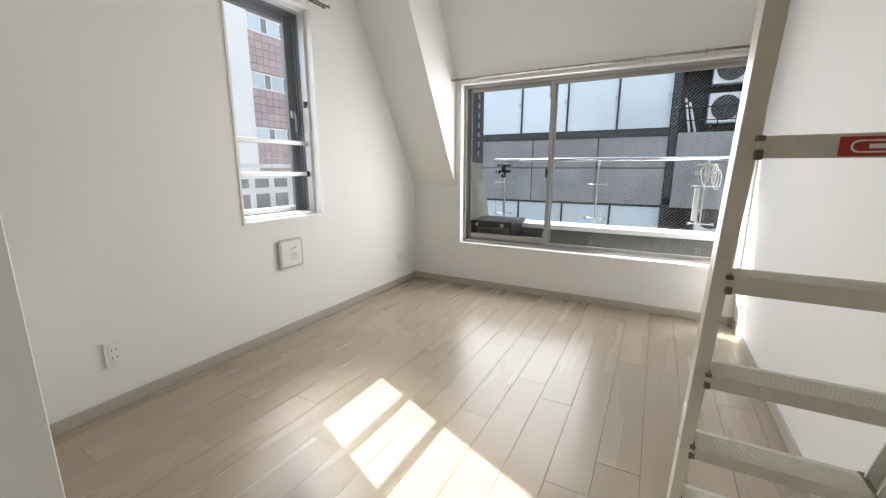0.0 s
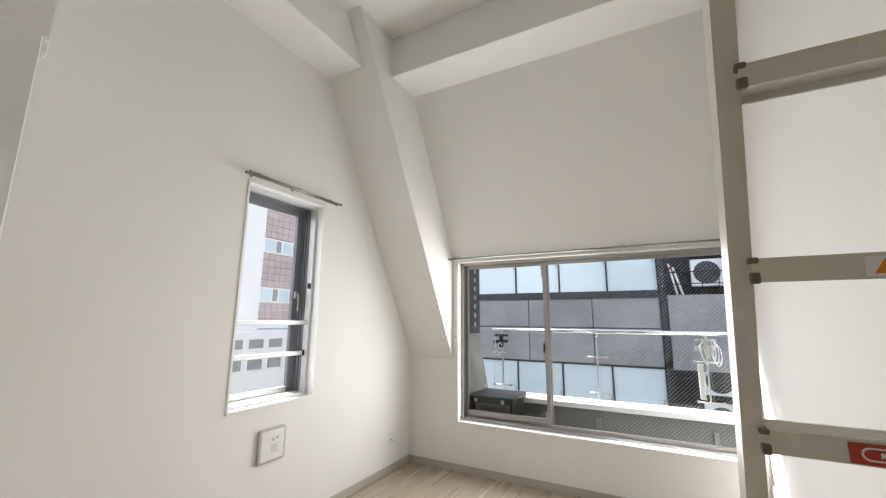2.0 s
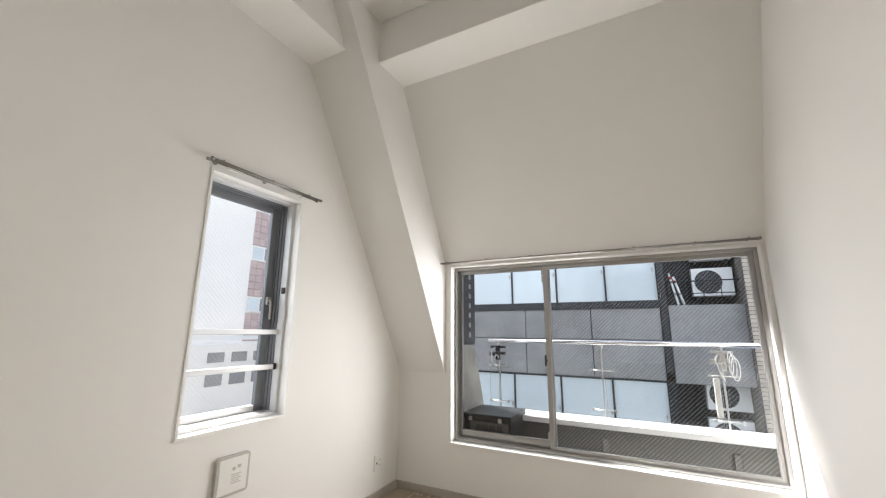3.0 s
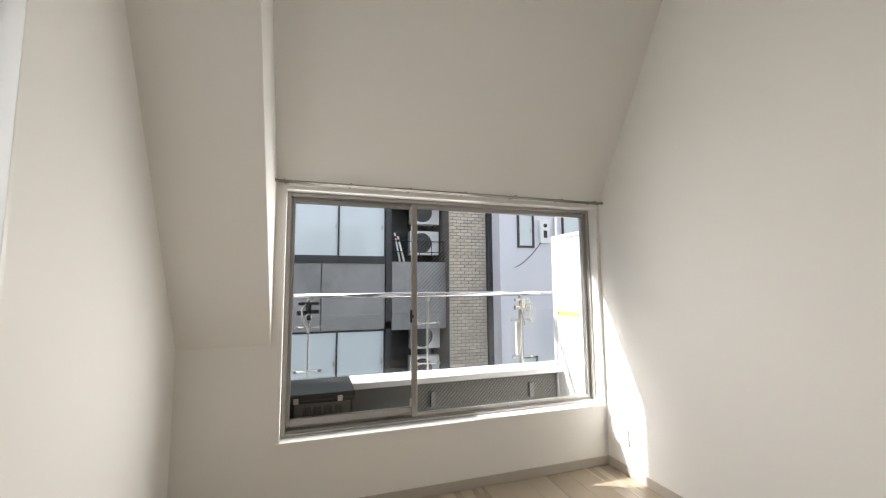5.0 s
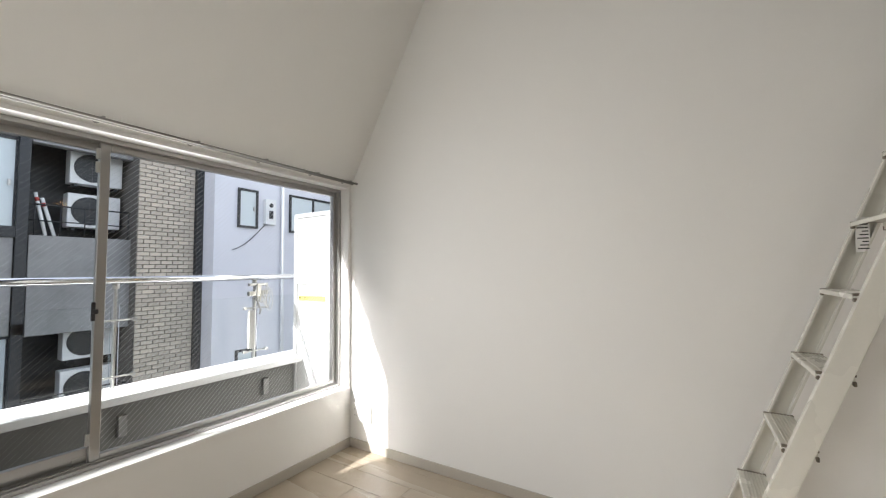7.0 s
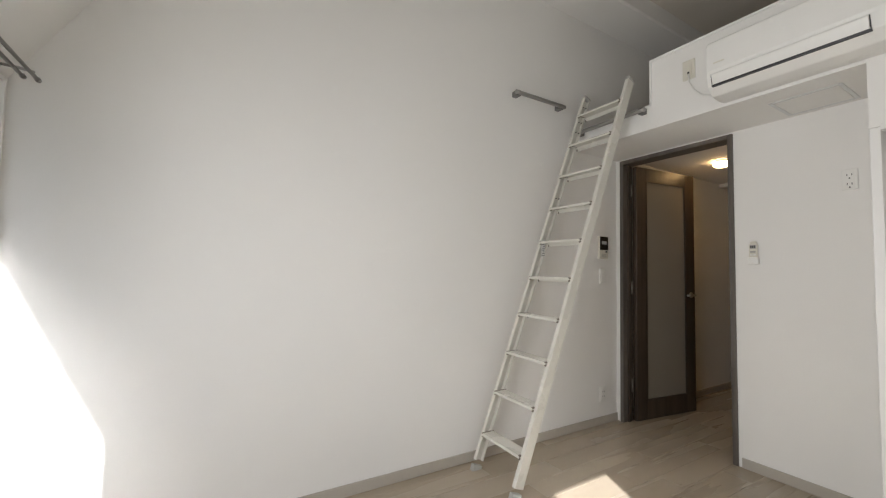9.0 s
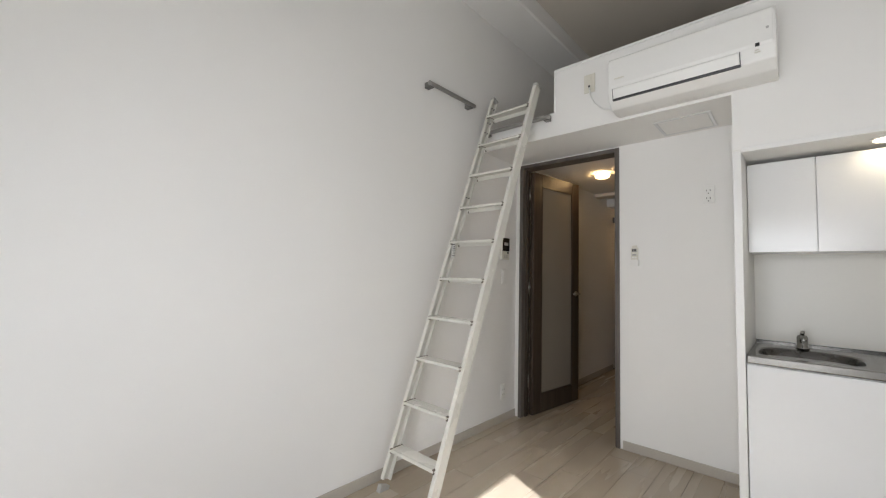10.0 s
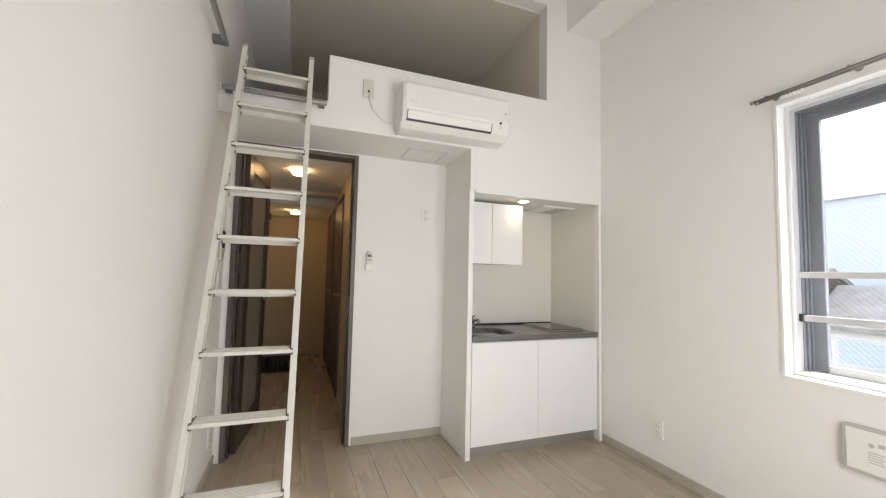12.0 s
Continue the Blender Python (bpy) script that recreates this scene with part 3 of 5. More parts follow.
# ---- ladder and loft fittings ----
def ladder():
    t = thing("loft_ladder", "cream painted aluminium ladder leaning on the loft edge", "ladder")
    foot_w, top_w = Vector((2.233, 0.985, 0.0)), Vector((2.196, 0.041, 2.481))
    foot_e, top_e = Vector((2.576, 0.985, 0.0)), Vector((2.544, 0.041, 2.481))

    def along(foot, top, z):
        return foot + (top - foot) * (z / top.z)
    for foot, top, sign in ((foot_w, top_w, 1), (foot_e, top_e, -1)):
        way = (top - foot).normalized()
        side = Vector((1, 0, 0))
        depth = way.cross(side).normalized()
        if depth.y < 0:
            depth = -depth
        bm = bmesh.new()
        # a channel: flat outer web with two lips
        w, d, th = 0.026, 0.030, 0.004
        outline = [(-w / 2, -d), (w / 2, -d), (w / 2, -d + 0.008), (-w / 2 + th, -d + 0.008), (-w / 2 + th, d - 0.008), (w / 2, d - 0.008), (w / 2, d), (-w / 2, d)]
        rings = []
        for s in (0.02, 0.988):
            base = foot + (top - foot) * s
            rings.append([bm.verts.new(base + sign * a * side + b * depth) for a, b in outline])
        n = len(outline)
        for k in range(n):
            bm.faces.new((rings[0][k], rings[0][(k + 1) % n], rings[1][(k + 1) % n], rings[1][k]))
        bm.faces.new(rings[0])
        bm.faces.new(rings[1])
        bmesh.ops.recalc_face_normals(bm, faces=bm.faces[:])
        bmesh.ops.bevel(bm, geom=[e for e in bm.edges if abs((e.verts[0].co - e.verts[1].co).normalized().dot(way)) > 0.9], offset=0.0015, segments=2, affect="EDGES")
        st = part("stringer", bm, LADDER, t)

        def block(s0, s1, grow, bev):
            b = box_bm(-w / 2 - grow, w / 2 + grow, -d - grow, d + grow, s0, s1, bev, 2)
            m = Matrix((side, depth, way)).transposed().to_4x4()
            m.translation = foot
            b.transform(m)
            return b
        length = (top - foot).length * 0.988
        part("foot_cap", block(-0.012, 0.028, 0.002, 0.004), GREY_PLASTIC, st, "grey rubber foot")
        part("end_cap", block(length - 0.01, length + 0.016, 0.0015, 0.006), GREY_PLASTIC, st, "grey rounded end cap")
        for z in (1.68, 2.18, 2.26, 2.38):
            p = along(foot, top, z)
            x = p.x + sign * 0.006
            for o in (-0.014, 0.014):
                part("rivet", tube_bm([(x - sign * 0.004, p.y + o, z), (x + sign * 0.005, p.y + o, z)], 0.004, 8), DARK_PLASTIC, st)
    for i in range(10):
        z = 0.207 + i * 0.2335
        a, b = along(foot_w, top_w, z), along(foot_e, top_e, z)
        y = a.y - 0.006
        top = [(y - 0.028, z - 0.005), (y - 0.028, z - 0.031), (y - 0.032, z - 0.031), (y - 0.032, z)]
        for k in range(7):
            u = y - 0.026 + 0.0095 * k
            top += [(u, z), (u + 0.001, z + 0.0018), (u + 0.004, z + 0.0018), (u + 0.005, z)]
        top += [(y + 0.050, z), (y + 0.053, z - 0.003), (y + 0.053, z - 0.015), (y + 0.049, z - 0.015), (y + 0.049, z - 0.005)]
        r = part("rung", prism_bm(top, "x", a.x + 0.01, b.x - 0.01), LADDER, t)
        for x in (a.x + 0.006, b.x - 0.018):
            part("rung_bracket", join(box_bm(x, x + 0.012, y - 0.035, y + 0.052, z - 0.006, z + 0.002, 0.0015), box_bm(x, x + 0.012, y - 0.035, y - 0.027, z - 0.033, z - 0.018, 0.002), box_bm(x, x + 0.012, y + 0.042, y + 0.052, z - 0.023, z - 0.012, 0.002)), LADDER_PAD, r, "dark end bracket")
        if i == 4:
            lab = part("maker_label", box_bm(a.x + 0.098, a.x + 0.248, y - 0.0335, y - 0.0325, z - 0.029, z - 0.003, 0.0002), RED, r, "red maker's label")
            ring = bmesh.new()
            cx, cz = a.x + 0.173, z - 0.016
            hw, hh = 0.055, 0.0085
            loop = [(cx + sgn * hw + hh * math.cos(q), cz + hh * math.sin(q)) for sgn, q0 in ((1, -math.pi / 2), (-1, math.pi / 2)) for q in [q0 + math.pi * k / 8 for k in range(9)]]
            inner = [(cx + (px - cx) * 0.96, cz + (pz - cz) * 0.75) for px, pz in loop]
            vo = [ring.verts.new((px, y - 0.0337, pz)) for px, pz in loop]
            vi = [ring.verts.new((px, y - 0.0337, pz)) for px, pz in inner]
            for k in range(len(vo)):
                j = (k + 1) % len(vo)
                ring.faces.new((vo[k], vo[j], vi[j], vi[k]))
            part("emblem", join(ring, box_bm(cx - 0.045, cx + 0.045, y - 0.0338, y - 0.0336, cz - 0.003, cz + 0.003)), LABEL, lab)
        if i == 5:
            lab = part("warning_label", box_bm(a.x + 0.118, a.x + 0.253, y - 0.0335, y - 0.0325, z - 0.028, z - 0.004, 0.0002), LABEL, r, "white warning label with an orange triangle")
            tx = a.x + 0.125
            part("warning_sign", prism_bm([(tx, z - 0.025), (tx + 0.021, z - 0.025), (tx + 0.0105, z - 0.007)], "y", y - 0.0340, y - 0.0336), ORANGE, lab)
            part("print", join(*[box_bm(tx + 0.036, tx + 0.12 - 0.012 * (k % 2), y - 0.0339, y - 0.0336, z - 0.025 + 0.007 * k, z - 0.021 + 0.007 * k) for k in range(3)]), INK, lab)
    # sticker on the east stringer
    p = along(foot_e, top_e, 1.33)
    st = part("sticker", box_bm(p.x - 0.012, p.x - 0.0095, p.y - 0.018, p.y + 0.018, 1.27, 1.39), LABEL, t, "pale sticker with fine print")
    part("print", join(*[box_bm(p.x - 0.0127, p.x - 0.0121, p.y - 0.014, p.y + 0.014 - 0.006 * (k % 3), 1.28 + 0.012 * k, 1.284 + 0.012 * k) for k in range(8)]), INK, st)
    return t


ladder()


def wall_bar(name, label, a, b, standoff, category):
    """A flat aluminium bar on two end brackets."""
    t = thing(name, label, category)
    a, b, s = Vector(a), Vector(b), Vector(standoff)
    d = (b - a).normalized()
    part("bar", tube_bm([a - d * 0.03, a, b, b + d * 0.03], 0.014, 12), ALU, t)
    for p in (a, b):
        q = p + s
        lo = [min(p[k], q[k]) for k in range(3)]
        hi = [max(p[k], q[k]) for k in range(3)]
        for k in range(3):
            if hi[k] - lo[k] < 0.01:
                lo[k] -= 0.019
                hi[k] += 0.019
        br = part("bracket", box_bm(lo[0], hi[0], lo[1], hi[1], lo[2], hi[2], 0.004, 2), BRACKET, t, "grey end bracket")
        u = q - s * 0.12
        part("screw", tube_bm([u + Vector((0, 0, 0.018)), u + Vector((0, 0, 0.022))], 0.004, 8), DARK_PLASTIC, br)
    return t


wall_bar("grab_bar", "aluminium grab bar screwed to the white wall", (W - 0.055, 0.23, 2.383), (W - 0.055, 0.64, 2.383), (0.055, 0, 0), "grab bar")
wall_bar("ladder_hook_bar", "aluminium bar across the loft edge holding the ladder", (2.13, 0.045, 2.225), (2.62, 0.045, 2.225), (0, -0.045, 0), "bar")

# ---- balcony ----
def balcony():
    setting("balcony_floor", box_bm(-1.2, 3.4, L + 0.17, 3.84, -0.12, 0.06), BALCONY_FLOOR, "grey sheet floor of the balcony", "floor")
    p = thing("balcony_parapet", "low rendered parapet with a white metal coping", "parapet", kind="structure")
    part("wall", box_bm(0.52, 3.2, 3.76, 3.92, 0.06, 0.50, 0.004), PARAPET, p)
    part("coping", box_bm(0.50, 3.2, 3.67, 3.95, 0.50, 0.545, 0.006, 2), CAP, p, "white metal coping")
    r = thing("balcony_railing", "steel handrail on slim posts with clear glass panels", "railing")
    part("handrail", tube_bm([(0.52, 3.9, 1.182), (3.2, 3.9, 1.182)], 0.022, 14), CHROME, r, "round polished handrail")
    for x in (0.632, 1.585, 2.47):
        post = part("post", join(box_bm(x - 0.006, x + 0.006, 3.885, 3.915, 0.30, 1.16, 0.002), tube_bm([(x, 3.9, 1.13), (x, 3.9, 1.165)], 0.018)), STEEL, r)
        part("base_bracket", box_bm(x - 0.022, x + 0.022, 3.73, 3.762, 0.30, 0.42, 0.004), BRACKET, post)
        for z in (0.945, 0.615):
            part("glass_clip", join(tube_bm([(x - 0.09, 3.875, z), (x + 0.09, 3.875, z)], 0.006, 8), tube_bm([(x - 0.09, 3.865, z), (x - 0.09, 3.885, z)], 0.013), tube_bm([(x + 0.09, 3.865, z), (x + 0.09, 3.885, z)], 0.013)), STEEL, post)
    for a, b in ((0.53, 1.565), (1.605, 2.45), (2.49, 3.15)):
        g = part("glass_panel", box_bm(a, b, 3.893, 3.903, 0.56, 1.03, 0.001), RAIL_GLASS, r)
        g.visible_shadow = False
    # clothes-pole holders
    for x, folded in ((0.632, 0), (2.47, 1)):
        h = thing("pole_holder", "steel clothes-pole holder clamped under the handrail", "pole holder", "clothes-pole holders")
        part("clamp", join(box_bm(x - 0.075, x - 0.012, 3.84, 3.875, 1.115, 1.138, 0.003), box_bm(x + 0.012, x + 0.075, 3.84, 3.875, 1.115, 1.138, 0.003),
                           box_bm(x - 0.085, x - 0.02, 3.83, 3.865, 1.04, 1.075, 0.003), box_bm(x + 0.02, x + 0.075, 3.83, 3.865, 1.05, 1.08, 0.003), box_bm(x - 0.02, x + 0.02, 3.835, 3.872, 1.0, 1.138, 0.004)), DARK_PLASTIC if not folded else STEEL, h)
        part("arm", tube_bm([(x - 0.02, 3.84, 1.12), (x - 0.05, 3.80, 1.08), (x - 0.04, 3.79, 0.99), (x - 0.01, 3.80, 0.93), (x, 3.83, 0.90)], 0.007), STEEL, h)
        part("hook", tube_bm([(x + 0.018 * math.cos(q), 3.81, 1.02 + 0.03 * math.sin(q)) for q in [k * 0.5 for k in range(12)]], 0.005, 8), STEEL, h)
        if folded:
            part("cord", join(*[tube_bm([(x + 0.05 + 0.012 * k + (0.016 + 0.006 * k) * math.sin(q), 3.84 - 0.012 * k, 1.05 - 0.022 * k + 0.085 * math.cos(q)) for q in [0.35 * j for j in range(19)]], 0.0035, 6) for k in range(3)]), CABLE, h, "coiled white cord")
            part("sleeve", box_bm(x - 0.075, x - 0.035, 3.84, 3.87, 0.64, 0.93, 0.004), GREY_PLASTIC, h)
    # evacuation box
    b = thing("evacuation_box", "dark steel evacuation ladder box on the balcony", "storage box")
    part("body", box_bm(0.515, 0.92, 3.30, 3.66, 0.06, 0.550, 0.006, 2), BOX_GREY, b)
    part("lid", join(box_bm(0.508, 0.932, 3.285, 3.72, 0.550, 0.595, 0.006, 2), box_bm(0.512, 0.927, 3.278, 3.287, 0.545, 0.56, 0.002)), BOX_GREY, b)
    part("sign", box_bm(0.57, 0.905, 3.292, 3.3005, 0.435, 0.535, 0.001), SIGN_GREY, b, "grey sign with dark lettering")
    text_part("lettering", "避難器具", 0.062, pose(0.737, 3.2912, 0.485, 90, 0, 0), INK, b)
    for x in (0.58, 0.84):
        part("hasp", box_bm(x - 0.015, x + 0.015, 3.272, 3.280, 0.542, 0.575, 0.002), STEEL, b)
    # partition board
    q = thing("balcony_partition", "white two-panel partition board at the balcony's end", "partition")
    part("post", box_bm(2.735, 2.775, 3.735, 3.775, 0.06, 1.70, 0.003), PALE_ALU, q)
    part("post", box_bm(2.735, 2.775, 3.235, 3.27, 0.06, 1.70, 0.003), PALE_ALU, q)
    for z in (0.09, 1.118, 1.665):
        part("crossbar", box_bm(2.737, 2.773, 3.27, 3.735, z, z + 0.036, 0.003), PALE_ALU, q)
    for z0, z1 in ((0.126, 1.118), (1.154, 1.665)):
        part("board", box_bm(2.745, 2.765, 3.27, 3.735, z0, z1), BOARD, q)
    s = part("sign", box_bm(2.741, 2.745, 3.40, 3.72, 0.985, 1.03, 0.0005), YELLOW, q, "yellow notice with small dark lettering")
    text_part("lettering", "物を置かないで下さい", 0.031, pose(2.7403, 3.56, 1.007, 90, 0, -90), INK, s)
    # wing beside the window
    w = thing("wing_wall", "weathered concrete buttress with a dark slotted steel plate above", "wing wall", kind="structure")
    part("buttress", prism_bm([(L + 0.17, 0.06), (3.95, 0.06), (3.90, 0.35), (3.585, 1.14), (L + 0.17, 1.16)], "x", 0.36, 0.495, 0.006), MARBLED, w)
    # above the slots the outline is added, cut to shadow the east wall
    part("plate", prism_bm([(L + 0.17, 1.16), (3.605, 1.15), (3.605, 2.36), (4.05, 3.31), (4.05, 3.5), (L - 0.5, 3.5), (L + 0.17, 2.3)], "x", 0.38, 0.49), DARK_METAL, w, "dark slotted steel plate, its unseen top added to cast a shadow")
    for k in range(8):
        part("slot", box_bm(0.4895, 0.4935, 3.46, 3.50, 1.22 + 0.09 * k, 1.265 + 0.09 * k), STEEL, w)


balcony()

# ---- street and neighbouring buildings ----
setting("ground", box_bm(-400, 400, -400, 400, -9.3, -9.0), ASPHALT, "asphalt street far below", "ground")


# the row across the street: its drawings are set out at one size and brought to their true place here
ACROSS = Matrix.Translation((1.3, 0.3, 1.36)) @ Matrix.Scale(0.821, 4) @ Matrix.Translation((-1.3, -0.3, -1.25))


def windowed(name, parent, x0, x1, z0, z1, y, splits, frame=0.05, glass_mat=None):
    w = part(name, join(box_bm(x0, x1, y - 0.03, y + 0.02, z0 - frame, z0), box_bm(x0, x1, y - 0.03, y + 0.02, z1, z1 + frame),
                        *[box_bm(x - frame / 2, x + frame / 2, y - 0.03, y + 0.02, z0, z1) for x in (x0 + frame / 2, *splits, x1 - frame / 2)]), DARK_METAL, parent, "charcoal frame")
    xs = [x0 + frame, *splits, x1 - frame]
    for a, b in zip(xs, xs[1:]):
        part("pane", box_bm(a, b, y, y + 0.015, z0, z1), glass_mat or CURTAIN_GLASS, w)
        part("window_catch", box_bm(b - 0.09, b - 0.05, y - 0.05, y - 0.03, (z0 + z1) / 2 - 0.06, (z0 + z1) / 2 + 0.06), ALU, w)
    return w


def outdoor_unit(x0, z0, y, w=0.82, h=0.72):
    t = thing("outdoor_unit", "white air-conditioner outdoor unit on a dark service balcony", "outdoor unit", "outdoor units")
    t.matrix_basis = ACROSS
    part("case", box_bm(x0, x0 + w, y, y + 0.3, z0 + 0.06, z0 + h, 0.015, 2), AC_WHITE, t)
    cx, cz, r = x0 + w * 0.40, z0 + 0.06 + (h - 0.06) * 0.5, (h - 0.06) * 0.42
    fan = bmesh.new()
    bmesh.ops.create_circle(fan, cap_ends=True, segments=28, radius=r)
    fan.transform(pose(cx, y - 0.003, cz, 90))
    part("fan_opening", fan, DARK_METAL, t)
    g = part("grille", join(*[tube_bm([(cx + r * k / 5 * math.cos(a), y - 0.012, cz + r * k / 5 * math.sin(a)) for a in [2 * math.pi * j / 20 for j in range(21)]], 0.0025, 4) for k in range(1, 6)]), BRACKET, t)
    for a in range(4):
        q = a * math.pi / 4
        part("grille_bar", tube_bm([(cx - r * math.cos(q), y - 0.014, cz - r * math.sin(q)), (cx + r * math.cos(q), y - 0.014, cz + r * math.sin(q))], 0.003, 4), BRACKET, g)
    for x in (x0 + 0.08, x0 + w - 0.14):
        part("foot", box_bm(x, x + 0.06, y + 0.02, y + 0.28, z0, z0 + 0.06), DARK_METAL, t)
    return t


def grey_building():
    Y = 12.0
    t = thing("grey_building", "grey concrete office building with charcoal window bands", "building")
    t.matrix_basis = ACROSS
    part("core", box_bm(-14, 2.48, Y + 0.25, Y + 8, -9, 9), CONCRETE, t)
    part("core", box_bm(2.48, 4.3, Y + 1.3, Y + 8, -9, 9), DARK_METAL, t)
    part("core", box_bm(4.3, 5.2, Y + 0.2, Y + 8, -9, 9), DARK_METAL, t)
    for base in (-5.55, -1.75, 2.05, 5.85):
        # concrete spandrel panels under each window band
        top, low = base - 0.26, base - 2.11
        xs = [-14, -10.72, -8.82, -6.92, -5.02, -3.12, -1.22, 0.68, 2.44]
        for a, b in zip(xs, xs[1:]):
            part("concrete_panel", box_bm(a + 0.012, b - 0.012, Y - 0.06, Y + 0.25, (top + low) / 2 + 0.09, top, 0.008), CONCRETE, t)
            part("concrete_panel", box_bm(a + 0.012, b - 0.012, Y - 0.06, Y + 0.25, low, (top + low) / 2 + 0.065, 0.008), CONCRETE, t)
        part("concrete_panel", box_bm(2.62, 4.28, Y - 0.08, Y + 0.12, low - 0.05, top + 0.06, 0.01), CONCRETE, t)
        part("sill_band", box_bm(-14, 2.5, Y - 0.10, Y + 0.2, top, top + 0.21, 0.006), DARK_METAL, t)
        windowed("window", t, -14, 2.46, base - 0.05, base + 1.63, Y + 0.02, (-11.26, -8.5, -5.75, -4.38, -3.0, -1.63, -0.25, 1.12))
        part("pilaster", box_bm(2.44, 2.60, Y - 0.12, Y + 1.3, low, base + 1.9, 0.004), DARK_METAL, t)
        part("slab", box_bm(2.6, 4.3, Y, Y + 1.4, base - 0.35, base - 0.22), CONCRETE, t)
        rail = part("service_rail", join(tube_bm([(2.62, Y - 0.02, base + 0.42), (4.25, Y - 0.02, base + 0.42)], 0.018, 6), tube_bm([(2.62, Y - 0.02, base + 0.1), (4.25, Y - 0.02, base + 0.1)], 0.014, 6)), DARK_METAL, t)
        for k in range(5):
            part("baluster", tube_bm([(2.7 + 0.38 * k, Y - 0.02, base - 0.23), (2.7 + 0.38 * k, Y - 0.02, base + 0.42)], 0.012, 5), DARK_METAL, rail)
    for base in (-5.55, -1.75, 2.05, 5.85):
        outdoor_unit(3.26, base - 0.01, Y + 0.35, 0.92, 0.8)
        outdoor_unit(3.28, base + 0.95, Y + 0.35, 0.92, 0.8)
    for k in range(2):
        part("warning_pole", tube_bm([(2.72 + 0.1 * k, Y + 0.1, 2.72 - 0.1 * k), (2.88 + 0.13 * k, Y + 0.05, 1.86)], 0.03, 8), AC_WHITE, t, "white pole")
        part("red_band", tube_bm([(2.735 + 0.1 * k, Y + 0.085, 2.62 - 0.1 * k), (2.75 + 0.1 * k, Y + 0.08, 2.55 - 0.1 * k)], 0.033, 8), RED, t)
    # cornice and roof box
    part("roof", box_bm(-14, 5.2, Y - 0.1, Y + 8, 9.0, 9.4), CONCRETE, t)


grey_building()


def brick_building():
    t = thing("brick_building", "narrow building faced in tan bricks", "building")
    t.matrix_basis = ACROSS
    x0, n, bw, bh, gap = 4.275, 5, 0.2248, 0.082, 0.014
    x1 = x0 + n * bw + (n - 1) * gap
    part("core", box_bm(x0 - 0.02, x1 + 0.01, 11.64, 19, -9, 11), MORTAR, t)
    part("corner_strip", box_bm(x1 + 0.01, x1 + 0.17, 11.5, 18, -9, 11), DARK_METAL, t, "charcoal corner strip")
    half = (bw - gap) / 2
    shared = {w: mesh_of("brick", box_bm(-w / 2, w / 2, -0.02, 0.02, -bh / 2, bh / 2, 0.006), BRICK) for w in (bw, half)}
    rest = bmesh.new()
    row = 0
    z = -5.0
    while z < 9.5:
        widths = [half] + [bw] * (n - 1) + [half] if row % 2 else [bw] * n
        x = x0
        for k, w in enumerate(widths):
            if -1.2 < z < 4.2:
                ob = new("brick", shared[w])
                ob.parent = t
                ob.location = (x + w / 2, 11.628 + 0.004 * math.sin(row * 7 + k * 3), z)
            else:
                q = [rest.verts.new((px, 11.61, pz)) for px, pz in ((x, z - bh / 2), (x + w, z - bh / 2), (x + w, z + bh / 2), (x, z + bh / 2))]
                rest.faces.new(q)
                w2 = [rest.verts.new((v.co.x, 11.65, v.co.z)) for v in q]
                for i in range(4):
                    rest.faces.new((q[i], q[(i + 1) % 4], w2[(i + 1) % 4], w2[i]))
            x += w + gap
        z += bh + gap
        row += 1
    tagged(part("far_bricks", rest, BRICK, t), kind="stuff")


brick_building()


def blue_building():
    t = thing("blue_building", "pale blue rendered building with a small framed window", "building")
    t.matrix_basis = ACROSS
    part("wall", box_bm(5.62, 10.7, 11.0, 18, -9, 10), BLUE_WALL, t)
    windowed("window", t, 6.20, 6.76, 2.32, 3.24, 10.985, (), 0.06)
    windowed("window", t, 6.20, 6.76, -1.9, -0.96, 10.985, (), 0.06)
    windowed("window", t, 7.75, 9.4, 2.3, 3.3, 10.985, (8.6,), 0.06)
    m = part("meter_box", box_bm(6.92, 7.24, 10.86, 11.0, 2.40, 3.10, 0.015, 2), AC_WHITE, t, "pale meter box")
    part("dial", box_bm(7.02, 7.14, 10.85, 10.86, 2.56, 2.78), DARK_METAL, m)
    part("dial", tube_bm([(7.08, 10.86, 2.93), (7.08, 10.845, 2.93)], 0.06, 12), DARK_METAL, m)
    part("cable", tube_bm([(6.98 - 0.1 * k, 10.98, 2.40 - 0.55 * math.sin(k / 9 * 1.5) - 0.02 * k) for k in range(10)], 0.009, 6), DARK_METAL, t)
    part("pipe", tube_bm([(7.5, 10.93, -9), (7.5, 10.93, 9)], 0.05, 8), AC_WHITE, t)


blue_building()


def stair_building():
    t = thing("stair_building", "pale building with open stair landings", "building")
    part("wall", box_bm(9.5, 16, 3.5, 9.0, -9, 9), BLUE_WALL, t)
    for k in range(5):
        z = -4.2 + 2.6 * k
        part("landing", box_bm(8.3, 9.5, 4.0, 8.6, z, z + 0.25, 0.01), WHITE_RENDER, t)
        part("landing_rail", box_bm(8.3, 8.36, 4.0, 8.6, z + 0.35, z + 1.05), CAP, t)
        part("opening", box_bm(9.46, 9.52, 4.6, 6.2, z + 0.3, z + 2.2), DARK_METAL, t)
        for j in range(4):
            part("post", box_bm(8.31, 8.35, 4.1 + 1.45 * j, 4.14 + 1.45 * j, z + 0.25, z + 2.6), AC_WHITE, t)


stair_building()


